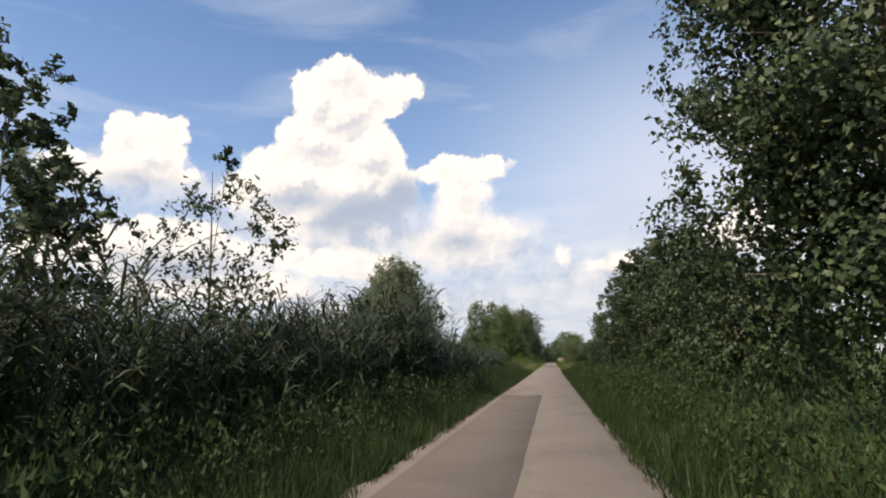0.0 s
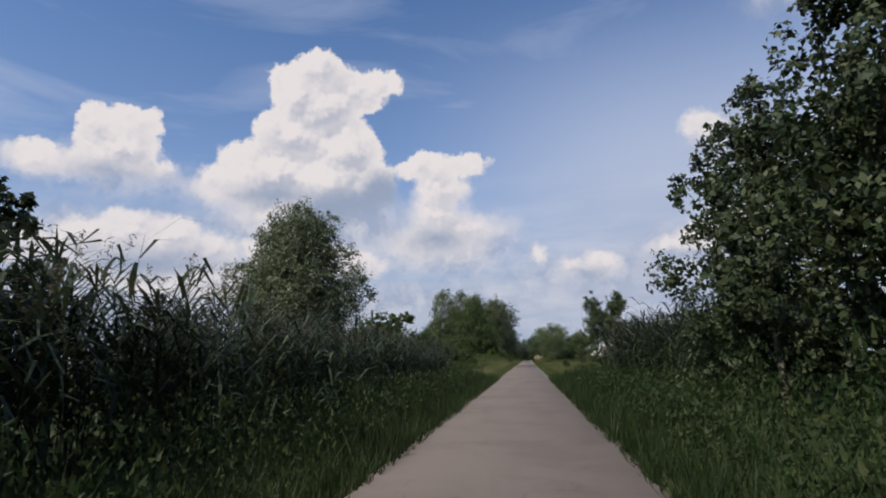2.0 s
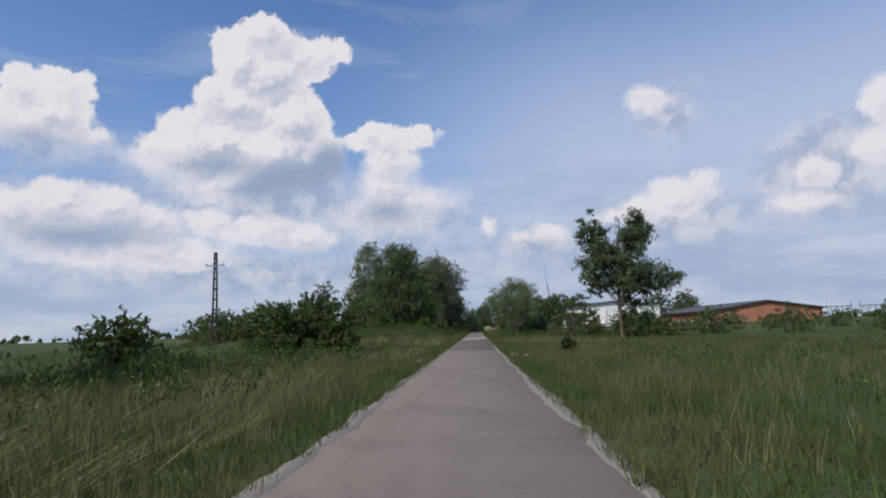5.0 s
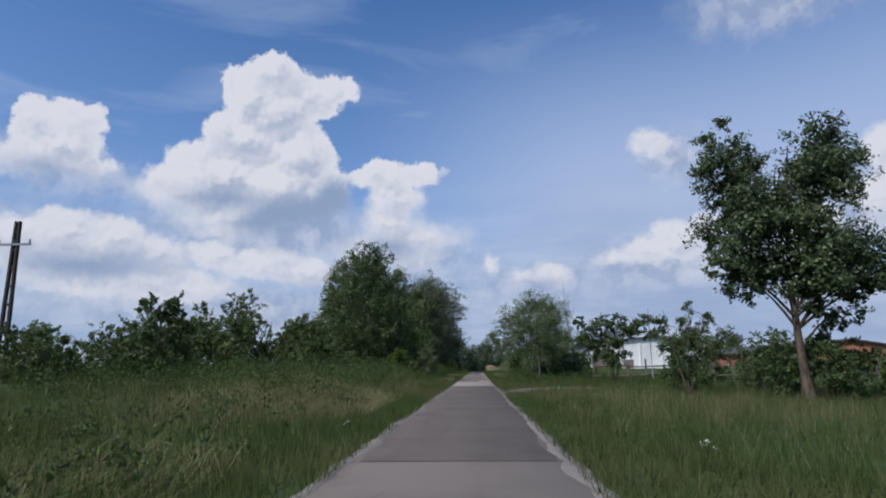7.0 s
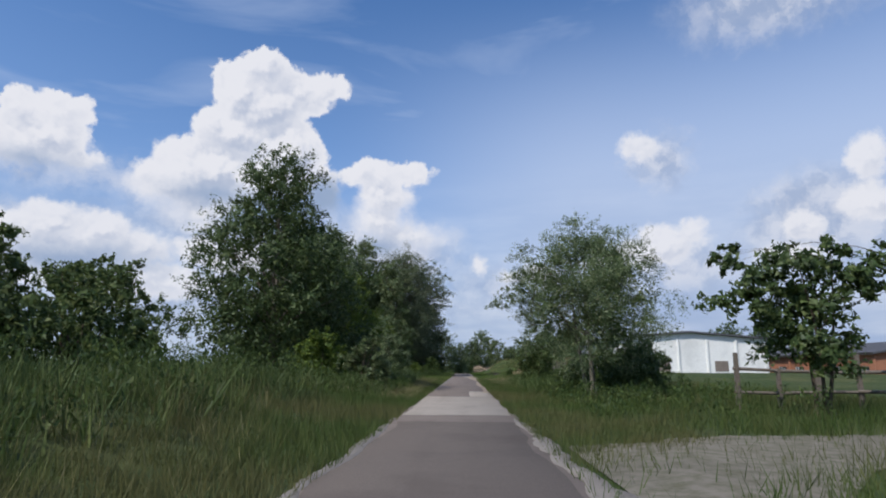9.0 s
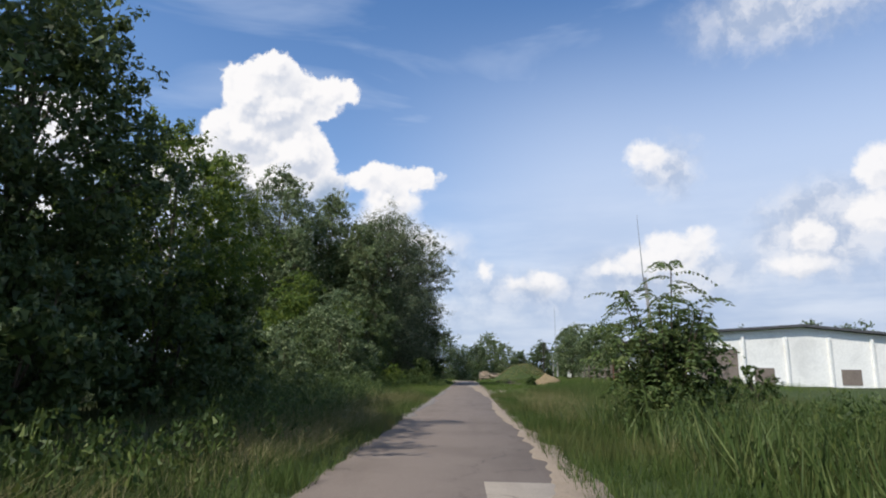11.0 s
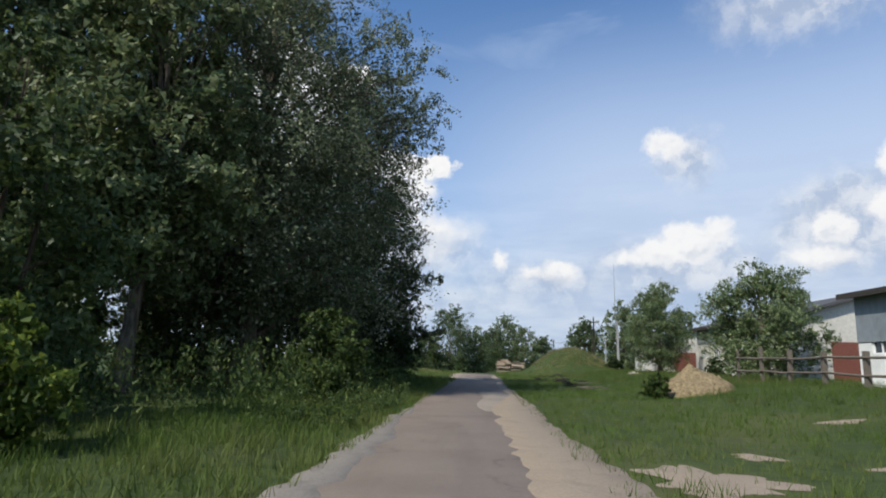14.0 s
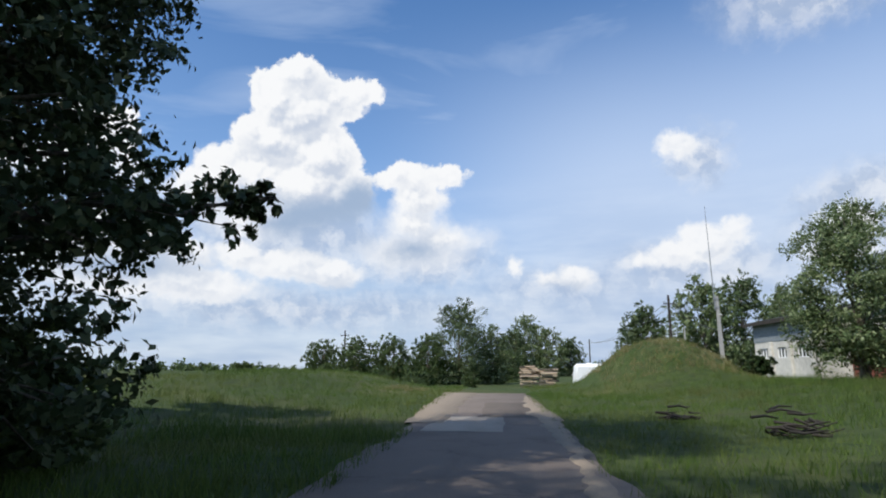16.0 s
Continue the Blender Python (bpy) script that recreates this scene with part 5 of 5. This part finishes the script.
grass("meadow_grass", [(1.6, 15, 183, 262, 100000, 0.24), (-6.5, -1.6, 186, 240, 46000, 0.32), (15, 24, 190, 262, 16000, 0.5), (-16, -2.2, 238, 275, 26000, 0.32), (2.2, 20, 255, 285, 16000, 0.4)], MOWN, "fresh short green meadow grass", 0.0085, 198)
grass("mound_grass", [(6.0, 14.0, 260.5, 271, 7000, 0.4), (-6.5, -4.2, 262, 268, 1500, 0.3)], STRAW, "yellowed grass on top of the earth mound", 0.012, 200)
grass("field_grass", [(4.5, 15, 184, 200, 17000, 0.85), (8, 19, 212, 256, 9000, 0.5)], GRASS, "long green grass before the fence", 0.008, 199)

# ---- farm yard ----
YARD = 0.72


def hall(name, m, wide, deep, eave, ridge, label, bays, front_door=False, brick=False, upper=0.0):
    """A farm hall: the front faces -y, the long side with windows faces -x."""
    ob = thing(name, m, label, "farm building")
    t = 0.3
    wall = BRICK if brick else OLDWHITE if "stained" in label else WHITE
    gable = wall
    sill, head = eave * 0.36, eave * 0.36 + 0.75
    # long side: piers between window openings
    part("wall", boxed(0, t, 0, deep, -0.4, sill), wall, ob)
    split = eave - upper
    part("wall", boxed(0, t, 0, deep, head, split), wall, ob)
    if upper:
        part("cladding", boxed(-0.04, t, 0, deep, split, eave), GREYWALL, ob, "grey sheet cladding")
    step = deep / bays
    for k in range(bays):
        y0 = k * step
        a, b = y0 + step * 0.26, y0 + step * 0.74
        part("wall", boxed(0, t, y0, a, sill, head), wall, ob)
        part("wall", boxed(0, t, b, y0 + step, sill, head), wall, ob)
        win = part("window", boxed(0.12, 0.15, a, b, sill, head), PANE, ob, "dark dusty window")
        bm = bmesh.new()
        for f in (0.0, 0.32, 0.66, 0.97):
            block(bm, 0.06, 0.13, a + (b - a) * f, a + (b - a) * f + 0.06, sill, head)
        block(bm, 0.06, 0.13, a, b, head - 0.05, head)
        block(bm, 0.06, 0.13, a, b, sill, sill + 0.05)
        part("frame", bm, WHITEPAINT, win)
        part("pilaster", boxed(-0.22, -0.001, y0 - 0.17, y0 + 0.17, -0.4, split * 0.98, 0.03), wall, ob)
    part("wall", boxed(wide - t, wide, 0, deep, -0.4, eave), wall, ob)
    part("gable_wall", prism([(t, -0.4), (wide - t, -0.4), (wide - t, eave - 0.02), (wide / 2, ridge - 0.02), (t, eave - 0.02)], deep - t, deep), gable, ob)
    if front_door:
        d0, d1, dh = wide * 0.035, wide * 0.22, eave * 0.72
        part("gable_wall", prism([(t, -0.4), (d0, -0.4), (d0, eave + (ridge - eave) * d0 / wide * 2 - 0.03), (t, eave - 0.02)], 0, t), gable, ob)
        part("gable_wall", prism([(d0, dh), (d1, dh), (d1, eave + (ridge - eave) * d1 / wide * 2 - 0.03), (d0, eave + (ridge - eave) * d0 / wide * 2 - 0.03)], 0, t), gable, ob)
        part("gable_wall", prism([(d1, -0.4), (wide - t, -0.4), (wide - t, eave - 0.02), (wide / 2, ridge - 0.03), (d1, eave + (ridge - eave) * d1 / wide * 2 - 0.03)], 0, t), gable, ob)
        for k in range(2):
            a = d0 + (d1 - d0) * k / 2
            leaf = part("door", boxed(a + 0.03, a + (d1 - d0) / 2 - 0.03, 0.08, 0.16, 0, dh - 0.04), DOORWOOD, ob, "weathered plank door leaf")
            for z in (0.35, dh * 0.86):
                part("ledge", boxed(a + 0.05, a + (d1 - d0) / 2 - 0.05, 0.03, 0.078, z, z + 0.16), DOORWOOD, leaf)
            w = (d1 - d0) / 2 - 0.2
            part("brace", prism([(a + 0.1, 0.55), (a + 0.26, 0.55), (a + w + 0.1, dh * 0.84), (a + w - 0.06, dh * 0.84)], 0.035, 0.077), DOORWOOD, leaf)
        for k in range(5):
            x = d1 + 0.3 + (wide - d1 - 0.8) * k / 4
            part("pilaster", boxed(x, x + 0.28, -0.2, -0.001, -0.4, eave - 0.1, 0.03), wall, ob)
        for k in (0, 2):
            x = d1 + 0.3 + (wide - d1 - 0.8) * (k + 0.5) / 4
            part("opening", boxed(x - 0.9, x + 0.9, -0.03, -0.002, 0.2, 1.6), DOORWOOD, ob, "dark boarded hatch")
    else:
        part("gable_wall", prism([(t, -0.4), (wide - t, -0.4), (wide - t, eave - 0.02), (wide / 2, ridge - 0.02), (t, eave - 0.02)], 0, t), gable, ob)
        if not brick:
            part("gate_leaf", boxed(wide * 0.2, wide * 0.42, -0.07, -0.003, 0, eave * 0.6), REDPAINT, ob, "red painted gate")
    over, thick = 0.55, 0.22
    for s in (0, 1):
        out, mid = (-over, wide / 2) if not s else (wide + over, wide / 2)
        drop = (ridge - eave) / (wide / 2) * over
        roof = part("roof", prism([(out, eave - drop), (mid, ridge), (mid, ridge + thick), (out, eave - drop + thick)], -over, deep + over), ROOF, ob)
        if not s:
            part("fascia", boxed(out - 0.05, out - 0.002, -over, deep + over, eave - drop - 0.06, eave - drop + thick), DARKWOOD, roof)
    return ob


hall("farm_hall", pose(20.0, 208.0, YARD, 0, 0, 2.0), 21, 19.5, 4.5, 5.35, "long white farm hall with a dark flat-pitched roof and plank doors", 5, True, upper=2.3)
hall("farm_hall", pose(22.8, 240.5, YARD + 0.1), 12, 20, 4.6, 6.4, "white farm hall with grey upper walls, stained render and small windows", 6, upper=1.6)
hall("farm_hall", pose(20.3, 267.5, YARD), 11, 9, 4.1, 5.2, "small white farm shed with stained walls behind a tree", 3, upper=1.4)
hall("brick_barn", pose(48.5, 199.0, -0.35), 22, 42, 3.5, 5.25, "orange brick barn with a low dark roof", 9, brick=True)


def radio_mast(at, tall, lower, label, lean=0.0):
    x, y = at
    ob = thing("radio_mast", pose(x, y, float(ground_z(x, y)), 0, lean, 0), label, "mast")
    part("post", prism([(-0.16, -0.3), (0.16, -0.3), (0.10, lower), (-0.10, lower)], -0.12, 0.12), CONCPOLE, ob)
    bm = bmesh.new()
    bmesh.ops.create_cone(bm, segments=8, radius1=0.055, radius2=0.02, depth=tall - lower + 1.2, cap_ends=True, matrix=Matrix.Translation((-0.2, 0, (tall + lower - 1.2) / 2)))
    part("antenna", bm, STEEL, ob)
    for z in (lower - 1.0, lower - 0.3):
        part("bracket", boxed(-0.26, 0.12, -0.15, 0.15, z, z + 0.09), STEEL, ob)
    bm = bmesh.new()
    bmesh.ops.create_icosphere(bm, subdivisions=2, radius=0.14, matrix=Matrix.Translation((0.16, -0.1, lower - 1.6)))
    part("lamp", bm, CONCPOLE, ob)
    return ob


radio_mast((17.0, 207.6), 15.6, 9.6, "leaning concrete pole with a thin radio antenna", -3.0)
radio_mast((18.7, 279.0), 14.7, 6.8, "slim pale pole with a tall thin antenna", -1.0)
utility_pole((16.9, 287.3), 7.9, [(7.0, 0.5)], DARKWOOD, "dark wooden power pole behind the mound", 0.14)
utility_pole((19.6, 292.0), 5.2, [], CONCPOLE, "grey concrete yard post", 0.09)
utility_pole((19.0, 356.0), 8.6, [], DARKWOOD, "dark distant pole near the road's end", 0.16)


def cable(a, b, sag, thick, label):
    a, b = Vector(a), Vector(b)
    pts = [a.lerp(b, k / 16) - Vector((0, 0, sag * 4 * k / 16 * (1 - k / 16))) for k in range(17)]
    tagged(new("power_cable", tubes_mesh("power_cable", [(np.array(pts), np.full(17, thick))], PLASTIC, 5)), label, "cable", "power cables")


for s in (-0.4, 0.4):
    cable((16.9 + s, 287.2, 7.9), (20.2, 283.6, 4.9), 0.5, 0.025, "thin black cable from pole to shed")
    cable((16.9 + s, 287.2, 7.7), (19.0 + s, 356.0, 7.0), 1.2, 0.025, "thin black cable between poles")


def fence(points, label, tall=1.35):
    """Posts and two rails along a line."""
    ob = thing("rail_fence", Matrix.Identity(4), label, "fence")
    q = np.random.default_rng(int(abs(points[0][0]) * 10))
    for i, (x, y) in enumerate(points):
        z = float(ground_z(x, y))
        w, h = q.uniform(0.06, 0.1), tall * q.uniform(0.9, 1.35)
        bm = prism([(-w, -0.3), (w, -0.3), (w * 0.8 + q.normal(0, 0.04), h), (-w * 0.8 + q.normal(0, 0.04), h)], -w, w)
        bmesh.ops.translate(bm, verts=bm.verts, vec=(x, y, z))
        part("post", bm, WOOD, ob)
        if i + 1 < len(points):
            x2, y2 = points[i + 1]
            z2 = float(ground_z(x2, y2))
            for h in (0.5, 1.12):
                p = np.array([[x - 0.1, y, z + h * tall / 1.35 + q.normal(0, 0.03)], [x2 - 0.1, y2, z2 + h * tall / 1.35 + q.normal(0, 0.03)]])
                mesh_part("rail", tubes_mesh("rail", [(p, [0.06, 0.055])], WOOD, 5), ob)
    return ob


fence([(15.6, y) for y in np.arange(189, 214, 3.0)], "weathered wooden rail fence before the farm hall", 1.75)
fence([(15.4, y) for y in np.arange(217.5, 234, 3.0)], "weathered wooden rail fence before the farm hall", 1.5)
fence([(x, 146.0) for x in np.arange(9.0, 13.0, 1.3)] + [(x, 143.5 + (x - 13) * 0.1) for x in np.arange(14.0, 34, 3.0)], "old wooden rail fence beside the farm track", 1.5)


def yard_gate():
    ob = thing("yard_gate", pose(15.5, 214.0, float(ground_z(15.5, 214))), "rusty red metal yard gate in the fence", "gate")
    part("gate_frame", boxed(-0.04, 0.04, 0.0, 0.09, -0.2, 2.1), REDPAINT, ob)
    part("gate_frame", boxed(-0.04, 0.04, 3.0, 3.09, -0.2, 2.1), REDPAINT, ob)
    for z in (0.25, 0.8, 1.35, 2.0):
        part("bar", boxed(-0.03, 0.03, 0.09, 3.0, z, z + 0.07), REDPAINT, ob)
    part("brace", boxed(-0.02, 0.02, 1.5, 1.57, 0.3, 2.0), REDPAINT, ob)


yard_gate()


def heap(name, at, r, h, mat, label, category, seed, ragged=0.3):
    q = np.random.default_rng(seed)
    x, y = at
    n = 40
    g = np.linspace(-1, 1, n)
    gx, gy = np.meshgrid(g, g)
    d = np.sqrt(gx ** 2 + gy ** 2)
    d = np.where(gx < -0.25, d, np.sqrt((0.85 * gx - 0.04) ** 2 + gy ** 2) * 1.12)
    rough = sum(w * np.sin(gx * k + q.uniform(0, 6)) * np.sin(gy * k * 1.15 + q.uniform(0, 6)) for k, w in ((4, 0.45), (8, 0.3), (15, 0.2)))
    z = h * np.clip(1 - d, 0, 1) ** 0.75 * (1 + ragged * 1.6 * rough) + q.normal(0, 0.03 * h, (n, n)) * (d < 0.95) - 0.1 * h * (d > 0.9)
    px, py = x + gx * r[0], y + gy * r[1]
    v = np.stack([px, py, ground_z(px, py) - 0.12 + z], -1).reshape(-1, 3)
    i = (np.arange(n - 1)[:, None] * n + np.arange(n - 1)).ravel()
    return tagged(new(name, raw_mesh(name, v, np.stack([i, i + 1, i + n + 1, i + n], 1), mat)), label, category)


heap("soil_mound", (8.9, 221.5), (1.75, 1.5), 1.25, DIRT, "heap of yellow-brown dug soil in the grass", "soil heap", 300, 0.14)
bush((7.2, 220.4), 0.8, 0.9, 0.1, 2600, BUSH, "small green bush growing over a soil heap", 301)


def branch_pile(at, wide, label, seed, n=26, mat=DARKWOOD):
    q = np.random.default_rng(seed)
    x, y = at
    ob = thing("branch_pile", pose(x, y, float(ground_z(x, y))), label, "branches", "cut branches")
    for k in range(n):
        a = q.uniform(-0.6, 0.6)
        c = np.array([q.normal(0, wide * 0.3), q.normal(0, 0.3), 0.05 + abs(q.normal(0, 0.16))])
        d = np.array([math.cos(a), math.sin(a), q.normal(0, 0.08)]) * q.uniform(0.3, 0.8) * wide * 0.5
        mesh_part("branch", tubes_mesh("branch", [(np.stack([c - d, c + q.normal(0, 0.05, 3), c + d]), [0.03, 0.025, 0.01])], mat, 5), ob)


branch_pile((5.7, 226.7), 1.8, "pale dead branch lying on short grass", 310, 7, WOOD)
branch_pile((5.7, 233.2), 1.0, "low pile of dark cut branches on grass", 311)
branch_pile((5.9, 239.0), 1.0, "low pile of dark cut branches on grass", 312)
branch_pile((4.9, 243.5), 0.9, "low pile of dark cut branches on grass", 313, 18)
heap("rubble", (12.6, 246.0), (0.9, 0.6), 0.3, STONE, "small pale heap of rubble on grass", "rubble", 314)


def timber_stack(at, wide, deep, rows):
    x, y = at
    ob = thing("timber_stack", pose(x, y, float(ground_z(x, y)) - 0.05), "two uneven stacks of pale sawn timber slabs", "timber stack")
    q = np.random.default_rng(320)
    for k in range(2):
        x0, x1 = k * (wide / 2 + 0.2), k * (wide / 2 + 0.2) + wide / 2
        z = 0.0
        for r in range(rows - k):
            h = q.uniform(0.22, 0.36)
            cut = [x0 + q.normal(0, 0.16)] + sorted(q.uniform(x0 + 0.4, x1 - 0.4, int(q.integers(0, 3)))) + [x1 + q.normal(0, 0.18)]
            for u, v in zip(cut[:-1], cut[1:]):
                d, drop = q.normal(0, 0.22), q.uniform(0.03, 0.12)
                bm = boxed(u + 0.03, max(v - 0.03, u + 0.2), d, deep + d, z, z + h - drop, 0.04)
                bmesh.ops.rotate(bm, verts=bm.verts, cent=((u + v) / 2, 0, z), matrix=Matrix.Rotation(q.normal(0, 0.035), 3, "Y"))
                part("slab", bm, TIMBER if q.random() < 0.75 else WOOD, ob)
            z += h
    return ob


timber_stack((3.3, 322.0), 5.6, 3.0, 12)


def picket_fence(at, count):
    x, y = at
    z = float(ground_z(x, y))
    ob = thing("picket_fence", pose(x, y, z), "white painted picket fence", "fence")
    for k in range(count):
        part("picket", prism([(k * 0.42, 0), (k * 0.42 + 0.22, 0), (k * 0.42 + 0.22, 1.7), (k * 0.42 + 0.11, 1.9), (k * 0.42, 1.7)], 0, 0.05), WHITEPAINT, ob)
    for h in (0.4, 1.3):
        part("rail", boxed(-0.1, count * 0.42, 0.052, 0.12, h, h + 0.12), WHITEPAINT, ob)


picket_fence((11.4, 322.0), 14)


def water_tank(at):
    x, y = at
    ob = thing("water_tank", pose(x, y, float(ground_z(x, y))), "white plastic tank behind a picket fence", "tank")
    bm = boxed(-2.4, 2.4, -1.2, 1.2, 0.2, 3.2, 0.5)
    part("body", bm, WHITEPAINT, ob)
    part("lid", boxed(-0.4, 0.4, -0.4, 0.4, 3.2, 3.35, 0.04), WHITEPAINT, ob)
    for s in (-1.6, 1.6):
        part("foot", boxed(s - 0.3, s + 0.3, -1.1, 1.1, -0.1, 0.198), CONCPOLE, ob)


water_tank((14.6, 327.0))

# ---- trees at the end of the road ----
tree("willow", (18.4, 259.0), crown_lobes(3.9, 0.4, 9.2, 20, 0.85, 330), 0.13, 40000, WILLOW, "silvery willow before the farm hall", trunk=0.2, stems=2, seed=330, slim=0.5, inside=0.45, tuft=14)
tree("walnut", (19.0, 237.0), crown_lobes(4.3, 0.3, 7.4, 18, 0.85, 331), 0.125, 36000, WILLOW, "wide grey-green walnut beside the farm hall", trunk=0.16, stems=2, seed=331, inside=0.4, tuft=16)
for i, (x, y, r, h, n, mat) in enumerate([(24, 300, 4.2, 11.5, 8000, WILLOW), (30, 303, 4.2, 12.5, 8000, POPLAR), (36, 306, 4.0, 11.5, 7000, WILLOW), (18.5, 306, 3.6, 9.0, 7000, POPLAR),
                                          (-7.5, 346, 6.4, 16.5, 13000, POPLAR), (-1.5, 352, 4.0, 11.0, 8000, WILLOW), (-13, 340, 3.6, 9.5, 7000, OAK), (-19, 335, 4.0, 9.0, 7000, OAK), (-25, 333, 4.2, 8.5, 7000, OAK), (-31, 332, 3.8, 8.0, 6000, OAK),
                                          (9.5, 445, 7.5, 22.0, 11000, WILLOW), (17, 440, 6.5, 17.0, 8000, WILLOW), (4.0, 430, 6.0, 16.0, 8000, POPLAR), (25, 446, 6, 13.0, 6000, POPLAR), (2.0, 372, 3.4, 8.0, 5000, OAK),
                                          (52, 245, 5.0, 9.0, 6000, OAK), (60, 247, 5.0, 8.5, 6000, OAK), (44, 250, 4.5, 8.0, 5000, OAK)]):
    tree("distant_tree", (x, y), crown_lobes(r * 1.2, -0.8, h, 22, 0.88, 340 + i), 0.27 if y < 400 else 0.4, int(n * 1.6), mat, "dense green tree at the far end of the road" if y > 290 else "dark rounded tree behind the barns", trunk=0.25, seed=340 + i, group="distant trees", inside=0.5, tuft=12)
for i, (x, y, r, h) in enumerate([(-3.5, 300, 1.5, 1.6), (-9, 296, 2.2, 2.2), (-14, 298, 2.2, 2.6), (14.5, 262, 1.0, 1.0), (20.8, 250, 1.2, 1.5), (21.5, 244, 1.2, 1.6)]):
    bush((x, y), r, h, 0.16, 2600, OAK if y > 290 else WEED, "low green bush in rough grass", 370 + i)


def far_woods():
    """The belt of woods along the horizon."""
    q = np.random.default_rng(400)
    lobes = []
    for k in range(240):
        a = radians(q.uniform(-75, 75))
        d = q.uniform(900, 1500)
        if abs(math.degrees(a)) < 3:
            continue
        h = q.uniform(4, 11)
        lobes.append((d * math.sin(a), d * math.cos(a) + 100, h * 0.45 - 1.0, q.uniform(14, 34), q.uniform(10, 20), h * 0.6))
    p, _ = foliage(lobes, 26000, 0.3, 401, -1.5)
    tagged(new("far_woods", leaves_mesh("far_woods", p, 5.0, OAK, 0.8)), "low belt of dark woods along the horizon", "woods", "", "stuff")


far_woods()
